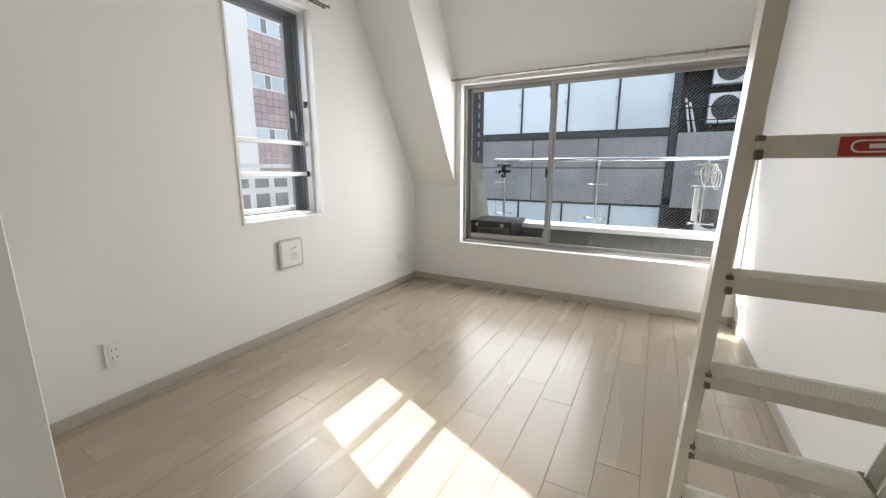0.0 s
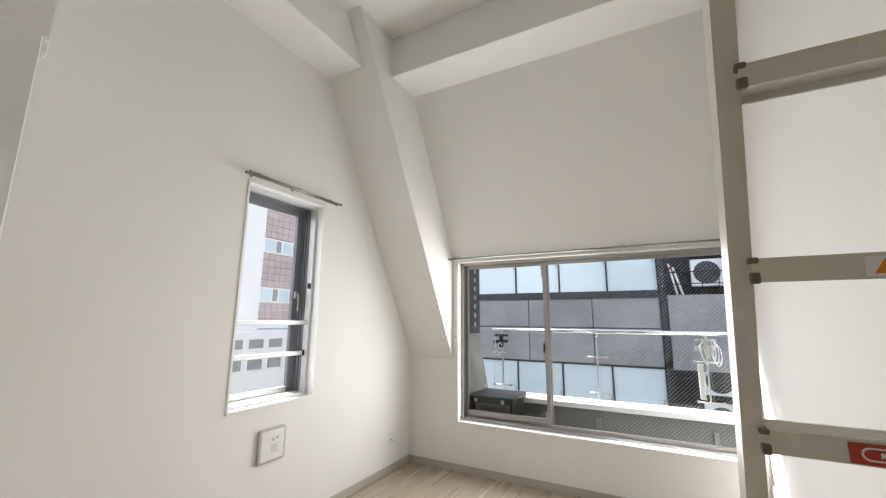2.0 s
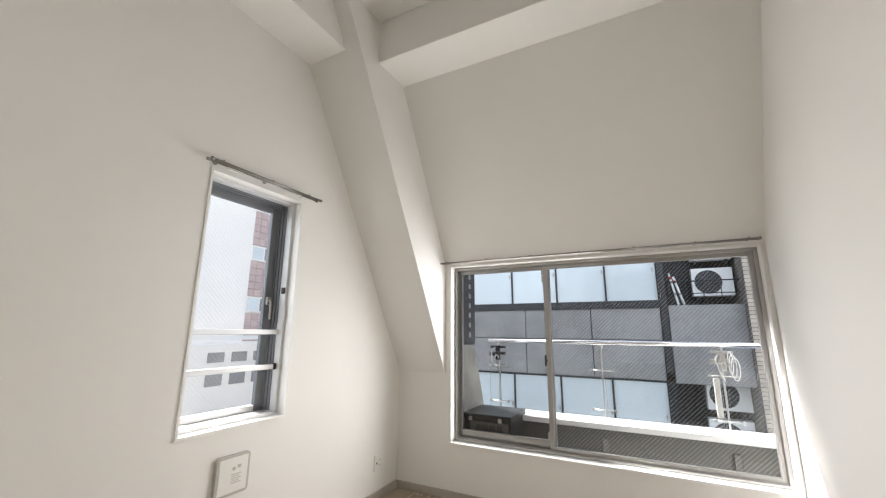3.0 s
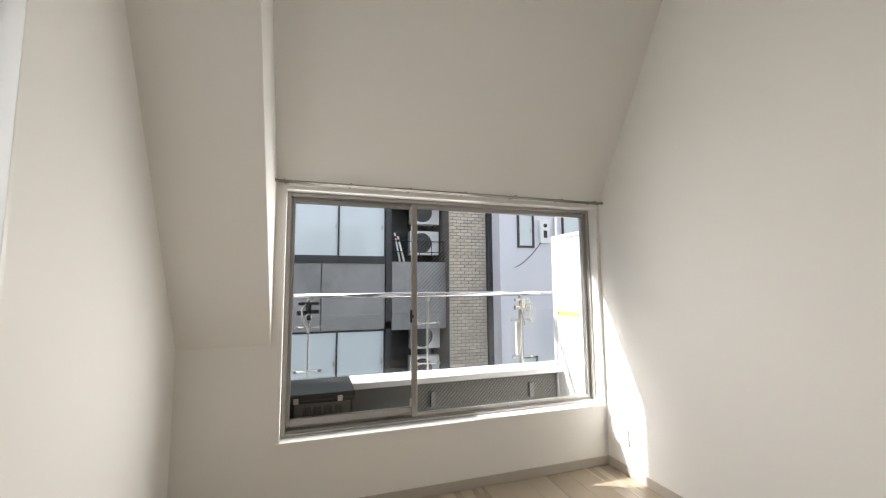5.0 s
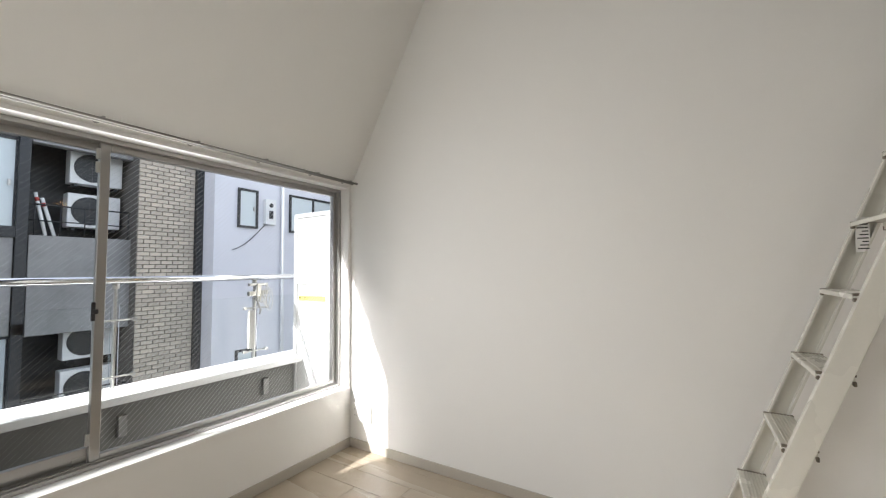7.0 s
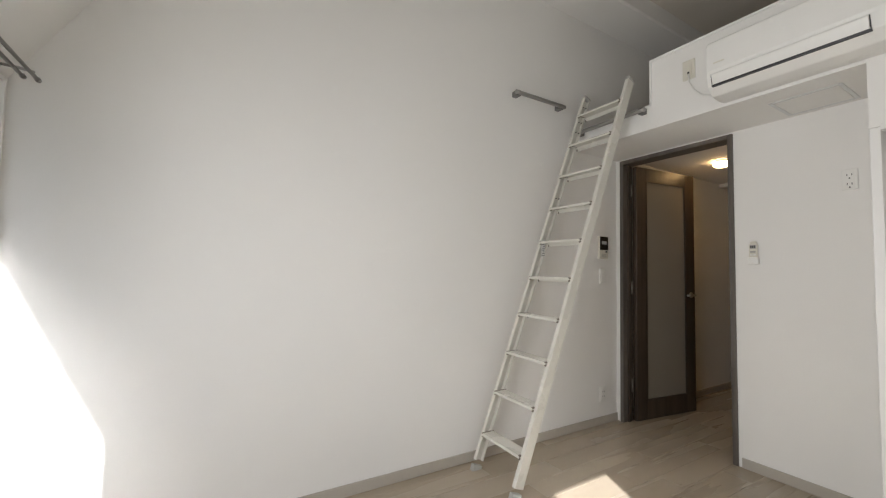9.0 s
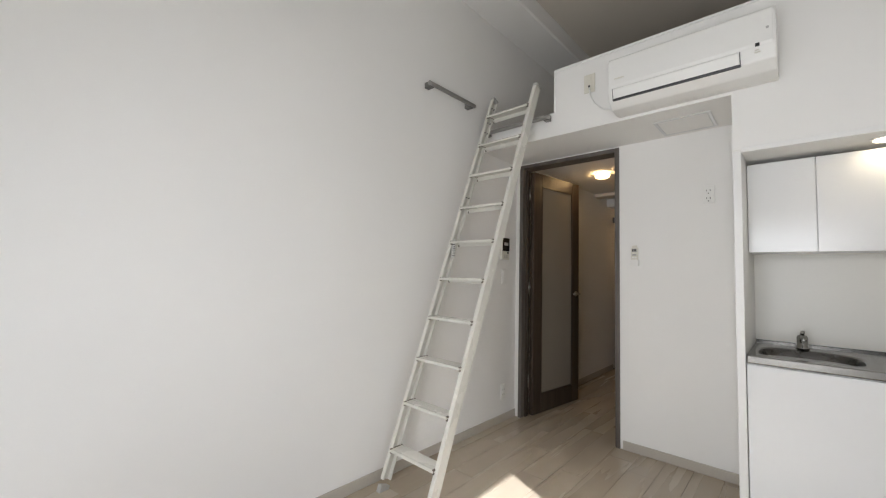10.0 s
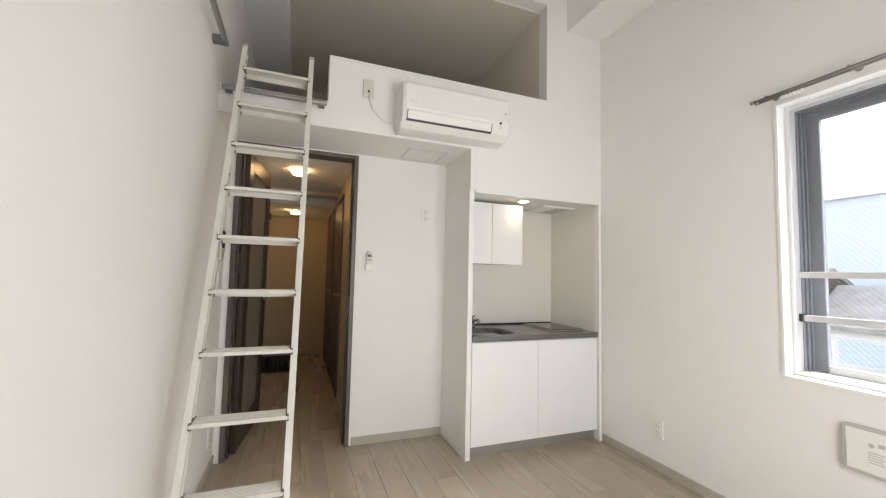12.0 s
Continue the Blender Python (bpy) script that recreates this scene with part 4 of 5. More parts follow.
def red_tile_building():
    t = thing("red_tile_building", "white building with red-brown tiled bands and white windows", "building")
    part("core", box_bm(-13, -6.0, 3.4, 14, -9, 5.2), WHITE_RENDER, t)
    part("side_wall", box_bm(-6.0, -5.9, 3.4, 5.75, -9, 5.3), WHITE_RENDER, t, "plain white side wall")
    for k in range(6):
        z = 2.02 + 1.18 * (k - 3)
        tiles = bmesh.new()
        for r in range(5):
            for c in range(22):
                b0, b1 = 5.77 + c * 0.17, 5.77 + c * 0.17 + 0.162
                z0 = z + r * 0.16
                q = [tiles.verts.new(p) for p in ((-5.93, b0, z0), (-5.93, b1, z0), (-5.93, b1, z0 + 0.152), (-5.93, b0, z0 + 0.152))]
                tiles.faces.new(q)
                w = [tiles.verts.new(p) for p in ((-6.0, b0, z0), (-6.0, b1, z0), (-6.0, b1, z0 + 0.152), (-6.0, b0, z0 + 0.152))]
                for i in range(4):
                    tiles.faces.new((q[i], q[(i + 1) % 4], w[(i + 1) % 4], w[i]))
        tagged(part("tile_band", tiles, RED_TILE, t, "band of red wall tiles"), kind="stuff")
        f = part("window_band", box_bm(-6.0, -5.95, 5.77, 9.5, z + 0.81, z + 1.17), WHITE_RENDER, t)
        for c in range(7):
            part("pane", box_bm(-5.95, -5.945, 5.82 + c * 0.5, 6.10 + c * 0.5, z + 0.85, z + 1.13), CURTAIN_GLASS, f)
            part("pane", box_bm(-5.95, -5.945, 6.13 + c * 0.5, 6.27 + c * 0.5, z + 0.85, z + 1.13), CONCRETE, f)
    # low terrace in front
    part("terrace", box_bm(-6.0, -4.4, 3.6, 9, -9, 1.02), WHITE_RENDER, t)
    for c in range(5):
        for z0, z1 in ((0.74, 0.90), (0.37, 0.62)):
            part("dark_opening", box_bm(-4.42, -4.38, 4.08 + c * 0.42, 4.36 + c * 0.42, z0, z1), CONCRETE, t)
    part("terrace_rail", box_bm(-4.5, -4.42, 3.6, 9, 1.10, 1.17), CAP, t)


red_tile_building()


def far_white_building():
    t = thing("far_white_building", "distant pale blue and white building with ribbed cladding", "building")
    part("wall", box_bm(-18, -12, -9, 1.5, -9, 3.6), FAR_WALL, t)
    part("roof_edge", box_bm(-18.1, -11.85, -9.1, 1.6, 3.6, 3.9), CAP, t)
    for k in range(12):
        part("rib", box_bm(-12, -11.94, -8.5 + k * 0.28, -8.38 + k * 0.28, 0.5, 3.5), WHITE_RENDER, t)


far_white_building()


def low_house(y0, y1, eave, rise, wall_mat, x0=-10.4, x1=-8.2):
    """A small house with a pitched roof between the taller buildings."""
    t = thing("low_house", "small house with a tiled pitched roof among taller buildings", "house", "low houses")
    part("wall", box_bm(x0, x1, y0, y1, -9, eave), wall_mat, t)
    mid = (x0 + x1) / 2
    part("roof", prism_bm([(x0 - 0.2, eave - 0.05), (mid, eave + rise), (x1 + 0.2, eave - 0.05), (x1 + 0.2, eave + 0.03), (mid, eave + rise + 0.1), (x0 - 0.2, eave + 0.03)], "y", y0 - 0.12, y1 + 0.12), ROOF_TILE, t)
    w = part("window", box_bm(x1, x1 + 0.03, y0 + 0.3, y1 - 0.3, eave - 0.75, eave - 0.2), CAP, t, "pale window frame")
    part("pane", box_bm(x1 + 0.03, x1 + 0.036, y0 + 0.36, y1 - 0.36, eave - 0.7, eave - 0.25), CURTAIN_GLASS, w)


for ya, yb, eave, rise, wm in ((-6.3, -4.5, 0.55, 0.7, CONCRETE), (-4.2, -2.9, 0.95, 0.55, TAN_RENDER), (-2.6, -1.2, 0.35, 0.75, WHITE_RENDER), (-0.9, 0.5, 0.75, 0.6, TAN_RENDER), (0.8, 2.4, 0.3, 0.7, CONCRETE)):
    low_house(ya, yb, eave, rise, wm)

# ---- kitchen ----
def kitchen_unit():
    t = thing("kitchen_cabinet", "glossy white base cabinet with two plain doors", "cabinet")
    part("body", box_bm(0.034, 1.094, -0.58, -0.03, 0.08, 0.772), LACQUER, t)
    for a, b in ((0.036, 0.5642), (0.5658, 1.094)):
        part("door", box_bm(a, b, -0.03, -0.010, 0.082, 0.768, 0.002), LACQUER, t)
    part("kickboard", box_bm(0.034, 1.094, -0.075, -0.055, 0.0, 0.08), KICK, t, "brushed steel kickboard")


kitchen_unit()


def worktop():
    t = thing("worktop", "brushed steel worktop with an oval pressed sink", "worktop")
    x0, x1, y0, y1, z = 0.033, 1.095, -0.598, -0.002, 0.810
    cx, cy, rx, ry = 0.875, -0.235, 0.188, 0.165
    bm = bmesh.new()
    n = 40
    ang = [2 * math.pi * k / n for k in range(n)]

    def sup(a, r1, r2, e=0.62):
        c, s = math.cos(a), math.sin(a)
        return cx + r1 * math.copysign(abs(c) ** e, c), cy + r2 * math.copysign(abs(s) ** e, s)
    rings = []
    for r1, r2, zz in ((rx + 0.012, ry + 0.012, z), (rx, ry, z - 0.005), (rx - 0.012, ry - 0.012, z - 0.03), (rx - 0.03, ry - 0.03, z - 0.13), (rx - 0.07, ry - 0.06, z - 0.148), (0.05, 0.05, z - 0.155), (0.035, 0.035, z - 0.165)):
        rings.append([bm.verts.new((*sup(a, r1, r2, 0.62 if r1 > 0.06 else 1.0), zz)) for a in ang])
    for a, b in zip(rings, rings[1:]):
        for k in range(n):
            bm.faces.new((a[k], b[k], b[(k + 1) % n], a[(k + 1) % n])).smooth = True
    bm.faces.new(rings[-1])
    # flat sheet from the sink's rim out to the edges
    outer = []
    for a in ang:
        c, s = math.cos(a), math.sin(a)
        k = min([(x1 - cx) / c if c > 1e-6 else 9, (x0 - cx) / c if c < -1e-6 else 9, (y1 - 0.012 - cy) / s if s > 1e-6 else 9, (y0 - cy) / s if s < -1e-6 else 9])
        outer.append(bm.verts.new((cx + c * k, cy + s * k, z)))
    corners = {}
    for px, py in ((x1, y1 - 0.012), (x0, y1 - 0.012), (x0, y0), (x1, y0)):
        corners[(px, py)] = math.atan2(py - cy, px - cx) % (2 * math.pi)
    for k in range(n):
        j = (k + 1) % n
        face = [rings[0][k], outer[k]]
        for (px, py), q in corners.items():
            lo, hi = ang[k], ang[j] if j else 2 * math.pi
            if lo < q < hi:
                face.append(bm.verts.new((px, py, z)))
        bm.faces.new(face + [outer[j], rings[0][j]])
    bmesh.ops.recalc_face_normals(bm, faces=bm.faces[:])
    if sum(f.normal.z * f.calc_area() for f in bm.faces) < 0:
        bmesh.ops.reverse_faces(bm, faces=bm.faces[:])
    bowl = bm.copy()
    bmesh.ops.delete(bowl, geom=[f for f in bowl.faces if f.calc_center_median().z > z - 0.004], context="FACES")
    bmesh.ops.delete(bm, geom=[f for f in bm.faces if f.calc_center_median().z <= z - 0.004], context="FACES")
    part("top", bm, COUNTER, t)
    part("bowl", bowl, SINK, t, "dull steel sink bowl")
    part("front_edge", box_bm(x0, x1, y1 - 0.03, y1 + 0.003, z - 0.036, z + 0.001, 0.006, 3), EDGE_LIT_STEEL, t)
    part("upstand", box_bm(x0, x1, y0, y0 + 0.012, z - 0.01, z + 0.012, 0.003), COUNTER, t)
    part("plug", lathe_bm([(0.034, 0), (0.034, 0.006), (0.02, 0.01), (0.006, 0.012)], (cx, cy, z - 0.163)), DARK_PLASTIC, t)
    part("overflow", box_bm(cx - 0.05, cx + 0.05, cy - ry + 0.018, cy - ry + 0.024, z - 0.06, z - 0.04, 0.002), DARK_PLASTIC, t)
    # hob plate
    h = thing("hob", "flat steel hob cover on the worktop", "hob")
    part("plate", box_bm(0.05, 0.37, -0.53, -0.12, z, z + 0.006, 0.003, 2), GREY_PLASTIC, h)
    part("cover", box_bm(0.065, 0.355, -0.515, -0.135, z + 0.006, z + 0.012, 0.003, 2), COUNTER, h)
    f = thing("tap", "chrome single-lever kitchen tap behind the sink", "tap")
    bx, by = 0.895, -0.455
    part("base", lathe_bm([(0.028, 0), (0.028, 0.008), (0.023, 0.014), (0.023, 0.062), (0.018, 0.072), (0.004, 0.075)], (bx, by, z)), TAP_STEEL, f)
    part("spout", tube_bm([(bx, by, z + 0.03), (bx - 0.001, by + 0.04, z + 0.056), (bx - 0.003, by + 0.08, z + 0.070), (bx - 0.004, by + 0.115, z + 0.070), (bx - 0.005, by + 0.128, z + 0.054)], 0.0115, 12), TAP_STEEL, f)
    part("lever", tube_bm([(bx, by, z + 0.07), (bx - 0.001, by + 0.012, z + 0.085), (bx - 0.002, by + 0.05, z + 0.094)], 0.009, 10), TAP_STEEL, f)


worktop()


def wall_cabinet():
    t = thing("wall_cabinet", "glossy white wall cabinet with two plain doors", "cabinet")
    part("body", box_bm(0.556, 1.096, -0.598, -0.268, 1.322, 1.785), LACQUER, t)
    for a, b in ((0.557, 0.826), (0.829, 1.095)):
        part("door", box_bm(a, b, -0.268, -0.250, 1.316, 1.786, 0.0015), LACQUER, t)


wall_cabinet()


def niche_fittings():
    v = thing("extractor_vent", "white square extractor grille in the niche ceiling", "vent")
    part("frame", join(box_bm(0.05, 0.36, -0.55, -0.53, 1.797, 1.812, 0.003), box_bm(0.05, 0.36, -0.27, -0.25, 1.797, 1.812, 0.003), box_bm(0.05, 0.07, -0.53, -0.27, 1.797, 1.812, 0.003), box_bm(0.22, 0.36, -0.53, -0.27, 1.797, 1.812, 0.003)), PLASTIC, v)
    part("backing", box_bm(0.07, 0.22, -0.53, -0.27, 1.808, 1.811), DARK_PLASTIC, v)
    for k in range(10):
        part("slat", box_bm(0.07, 0.22, -0.526 + 0.026 * k, -0.514 + 0.026 * k, 1.799, 1.805), VENT_FRAME, v)
    d = thing("downlight", "small lit downlight in the niche ceiling", "downlight")
    part("ring", lathe_bm([(0.045, 0.0), (0.052, 0.004), (0.052, 0.009), (0.03, 0.009)], (0.60, -0.175, 1.803)), PLASTIC, d)
    part("lens", lathe_bm([(0.001, 0.0), (0.040, 0.001), (0.040, 0.003)], (0.60, -0.175, 1.8005)), glow("downlight_glow", (1.0, 0.80, 0.50), 6.5), d, "glowing warm lens")


niche_fittings()


# ---- air conditioner and wall fittings ----
def air_conditioner():
    t = thing("air_conditioner", "white wall-mounted air conditioner on the loft front", "air conditioner")
    x0, x1 = 0.948, 1.672
    prof = [(0.0, 2.405), (0.14, 2.405), (0.178, 2.395), (0.192, 2.37), (0.196, 2.222), (0.180, 2.158), (0.13, 2.118), (0.06, 2.11), (0.0, 2.115)]
    part("body", prism_bm(prof, "x", x0, x1, 0.006), PLASTIC, t)
    part("front_panel", prism_bm([(0.193, 2.385), (0.200, 2.375), (0.203, 2.231), (0.199, 2.218), (0.19, 2.226)], "x", x0 + 0.012, x1 - 0.012, 0.001), PLASTIC, t)
    part("louvre", prism_bm([(0.201, 2.214), (0.204, 2.206), (0.192, 2.161), (0.184, 2.158), (0.185, 2.211)], "x", x0 + 0.132, x1 - 0.03, 0.001), PLASTIC, t, "glossy white louvre")
    part("outlet_gap", prism_bm([(0.1895, 2.160), (0.187, 2.152), (0.17, 2.152), (0.17, 2.160)], "x", x0 + 0.127, x1 - 0.025), DARK_PLASTIC, t)
    for x in (x0 + 0.129, x1 - 0.029):
        part("louvre_end", prism_bm([(0.2015, 2.212), (0.2035, 2.205), (0.1935, 2.162), (0.186, 2.162)], "x", x - 0.0015, x + 0.0015), DARK_PLASTIC, t)
    part("intake", join(*[box_bm(x0 + 0.03, x1 - 0.03, 0.02 + 0.018 * k, 0.028 + 0.018 * k, 2.404, 2.407) for k in range(6)]), GREY_PLASTIC, t)
    part("display", box_bm(x0 + 0.058, x0 + 0.074, 0.1955, 0.2035, 2.218, 2.232, 0.001), DARK_PLASTIC, t)
    part("icons", join(box_bm(x0 + 0.055, x0 + 0.078, 0.1945, 0.1995, 2.190, 2.193), box_bm(x0 + 0.06, x0 + 0.075, 0.1945, 0.2005, 2.200, 2.203)), CREAM_PLASTIC, t)
    part("maker_mark", box_bm(x1 - 0.09, x1 - 0.04, 0.2005, 0.2045, 2.262, 2.268), CREAM_PLASTIC, t)
    part("type_plate", prism_bm([(0.165, 2.149), (0.1655, 2.1475), (0.150, 2.1345), (0.149, 2.136)], "x", x1 - 0.17, x1 - 0.11), CREAM_PLASTIC, t)
    part("type_plate", prism_bm([(0.160, 2.145), (0.1605, 2.1435), (0.152, 2.136), (0.151, 2.1375)], "x", x0 + 0.15, x0 + 0.27), PLASTIC, t)
    part("sensor", tube_bm([(x0 + 0.03, 0.196, 2.29), (x0 + 0.03, 0.2045, 2.29)], 0.006, 10), GREY_PLASTIC, t)
    part("mount_plate", box_bm(x0 + 0.05, x1 + 0.012, 0.0, 0.012, 2.14, 2.42, 0.003), PLASTIC, t)
    part("power_cord", tube_bm([(1.845, 0.018, 2.352), (1.84, 0.022, 2.30), (1.815, 0.02, 2.245), (1.77, 0.018, 2.20), (1.72, 0.016, 2.175), (1.685, 0.03, 2.165)], 0.004, 8), PLASTIC, t, "thin white power cord")


air_conditioner()


def plate(name, label, centre, normal, w, h, depth, mat, category, group="", marks=(), mark_mat=None, inner=0.0):
    """A switch or socket plate on a wall. normal: the axis it faces, as '+x' or '-y'. marks: (u, v, width, height) from the centre."""
    t = thing(name, label, category, group)
    c = Vector(centre)
    k = "xy".index(normal[1])
    s = 1 if normal[0] == "+" else -1

    def box(u0, u1, v0, v1, d0, d1, bev):
        a, b = sorted((c[k] + s * d0, c[k] + s * d1))
        if k == 0:
            return box_bm(a, b, c.y + u0, c.y + u1, c.z + v0, c.z + v1, bev, 2)
        return box_bm(c.x + u0, c.x + u1, a, b, c.z + v0, c.z + v1, bev, 2)
    part("plate", box(-w / 2, w / 2, -h / 2, h / 2, 0, depth, min(0.004, depth * 0.4)), mat, t)
    if inner:
        part("insert", box(-w / 2 + inner, w / 2 - inner, -h / 2 + inner, h / 2 - inner, depth * 0.5, depth + 0.0025, 0.001), mat, t)
    for u, v, mw, mh in marks:
        part("slot", box(u - mw / 2, u + mw / 2, v - mh / 2, v + mh / 2, depth * 0.5, depth + 0.0032, 0), mark_mat or DARK_PLASTIC, t)
    return t


def socket_marks(rows):
    out = []
    for v in rows:
        out += [(-0.009, v, 0.003, 0.011), (0.009, v, 0.003, 0.011)]
    return out


plate("wall_socket", "cream double wall socket low on the white wall", (0, 0.497, 0.268), "+x", 0.07, 0.118, 0.009, PLASTIC, "socket", "wall sockets", socket_marks((0.018, -0.018)), inner=0.018)
plate("wall_socket", "cream aerial and power socket near the corner", (0, 2.79, 0.262), "+x", 0.118, 0.118, 0.009, PLASTIC, "socket", "wall sockets", [*socket_marks((0.018, -0.018)), (-0.035, 0, 0.012, 0.012)], inner=0.018)
plate("wall_socket", "white socket high on the wall beside the kitchen", (1.30, D, 1.69), "+y", 0.062, 0.11, 0.009, PLASTIC, "socket", "wall sockets", [*socket_marks((0.024, -0.024)), (0, 0.006, 0.006, 0.006), (0, -0.042, 0.006, 0.006)], inner=0.014)
plate("wall_socket", "cream air-conditioner socket on the loft front", (1.850, 0, 2.385), "+y", 0.07, 0.118, 0.009, CREAM_PLASTIC, "socket", "wall sockets", [(0, -0.02, 0.012, 0.012)], inner=0.018)
plate("wall_socket", "white multi-socket plate beside the balcony window", (W, 2.935, 0.246), "-x", 0.175, 0.118, 0.014, PLASTIC, "socket", "wall sockets", [(-0.05, 0.02, 0.022, 0.02), (-0.05, -0.02, 0.022, 0.02), (0.0, 0.02, 0.018, 0.02), (0.045, 0.02, 0.003, 0.011), (0.06, 0.02, 0.003, 0.011), (0.045, -0.02, 0.003, 0.011), (0.06, -0.02, 0.003, 0.011)], GREY_PLASTIC, inner=0.012)
plate("blank_plate", "white blank plate beside the multi-socket", (W, 2.785, 0.256), "-x", 0.112, 0.112, 0.006, PLASTIC, "plate", inner=0.006)
plate("wall_socket", "grey-white socket low behind the ladder", (W, -0.294, 0.233), "-x", 0.07, 0.118, 0.008, PLASTIC, "socket", "wall sockets", socket_marks((0.018, -0.018)), inner=0.018)
plate("light_switch", "white light switch under the intercom", (W, -0.292, 1.15), "-x", 0.07, 0.118, 0.008, PLASTIC, "switch", inner=0.014)


def intercom():
    t = thing("intercom", "cream intercom with a dark screen by the door", "intercom")
    part("body", box_bm(W - 0.022, W, -0.340, -0.235, 1.285, 1.465, 0.005, 2), CREAM_PLASTIC, t)
    part("screen", box_bm(W - 0.0245, W - 0.02, -0.336, -0.239, 1.355, 1.461, 0.001), SCREEN, t)
    part("display", box_bm(W - 0.0255, W - 0.024, -0.315, -0.260, 1.40, 1.425), GREY_PLASTIC, t)
    part("button", box_bm(W - 0.025, W - 0.02, -0.325, -0.305, 1.335, 1.35, 0.001), DARK_PLASTIC, t)
    part("speaker", join(*[box_bm(W - 0.0235, W - 0.021, -0.310, -0.260, 1.30 + 0.007 * k, 1.303 + 0.007 * k) for k in range(4)]), GREY_PLASTIC, t)


intercom()


def remote_control():
    t = thing("remote_control", "cream remote control in a white holder beside the doorway", "remote control")
    x, z = 1.726, 1.306
    part("holder", box_bm(x - 0.027, x + 0.027, D, D + 0.026, z - 0.062, z - 0.018, 0.005, 2), PLASTIC, t)
    part("body", join(box_bm(x - 0.0225, x + 0.0225, D + 0.004, D + 0.021, z - 0.058, z + 0.066, 0.007, 3), box_bm(x - 0.017, x + 0.017, D + 0.005, D + 0.020, z + 0.055, z + 0.080, 0.007, 3)), CREAM_PLASTIC, t)
    part("display", box_bm(x - 0.016, x + 0.016, D + 0.020, D + 0.0222, z + 0.034, z + 0.058, 0.001), GREY_PLASTIC, t)
    for k in range(3):
        part("digit", box_bm(x - 0.012 + 0.009 * k, x - 0.006 + 0.009 * k, D + 0.0217, D + 0.0228, z + 0.039, z + 0.053), INK, t)
    part("power_button", box_bm(x - 0.014, x + 0.014, D + 0.02, D + 0.0235, z + 0.010, z + 0.021, 0.002), GREY_PLASTIC, t)
    for i in range(2):
        for j in range(2):
            part("button", box_bm(x - 0.015 + 0.017 * j, x - 0.002 + 0.017 * j, D + 0.02, D + 0.0235, z - 0.008 - 0.018 * i, z + 0.002 - 0.018 * i, 0.001), PLASTIC, t)


remote_control()


def air_inlet():
    t = thing("air_inlet", "square grey-white ventilation inlet with rounded corners", "vent")
    y0, y1, z0, z1 = 1.413, 1.602, 0.446, 0.640
    r = 0.02
    pts = []
    for cy, cz, q0 in ((y1 - r, z1 - r, 0), (y0 + r, z1 - r, 90), (y0 + r, z0 + r, 180), (y1 - r, z0 + r, 270)):
        pts += [(cy + r * math.cos(radians(q0 + 15 * k)), cz + r * math.sin(radians(q0 + 15 * k))) for k in range(7)]
    cy, cz = (y0 + y1) / 2, (z0 + z1) / 2
    part("frame", prism_bm(pts, "x", 0.0, 0.020, 0.003), VENT_FRAME, t)
    part("cover", box_bm(0.016, 0.0225, y0 + 0.014, y1 - 0.014, z0 + 0.014, z1 - 0.014, 0.003, 2), PLASTIC, t)
    part("dial", tube_bm([(0.0225, cy - 0.0, cz + 0.03), (0.0245, cy - 0.0, cz + 0.03)], 0.009, 14), VENT_FRAME, t)
    part("arrow", box_bm(0.022, 0.0235, cy + 0.02, cy + 0.04, cz + 0.028, cz + 0.044, 0.0005), VENT_FRAME, t)
    part("print", join(*[box_bm(0.022, 0.0231, cy - 0.012, cy + 0.045 - 0.012 * (k % 2), cz - 0.04 + 0.010 * k, cz - 0.036 + 0.010 * k) for k in range(5)]), VENT_FRAME, t, "small grey print")
    return t


air_inlet()


def hatch():
    t = thing("ceiling_hatch", "small white inspection hatch under the loft", "hatch")
    x0, x1, y0, y1, z = 1.24, 1.53, -0.43, -0.15, 2.10
    e = 0.018
    part("frame", join(box_bm(x0, x1, y0, y0 + e, z - 0.006, z, 0.002), box_bm(x0, x1, y1 - e, y1, z - 0.006, z, 0.002), box_bm(x0, x0 + e, y0 + e, y1 - e, z - 0.006, z, 0.002), box_bm(x1 - e, x1, y0 + e, y1 - e, z - 0.006, z, 0.002)), PALE_ALU, t)
    part("panel", box_bm(x0 + e + 0.002, x1 - e - 0.002, y0 + e + 0.002, y1 - e - 0.002, z - 0.004, z - 0.0005), CEIL, t)


hatch()

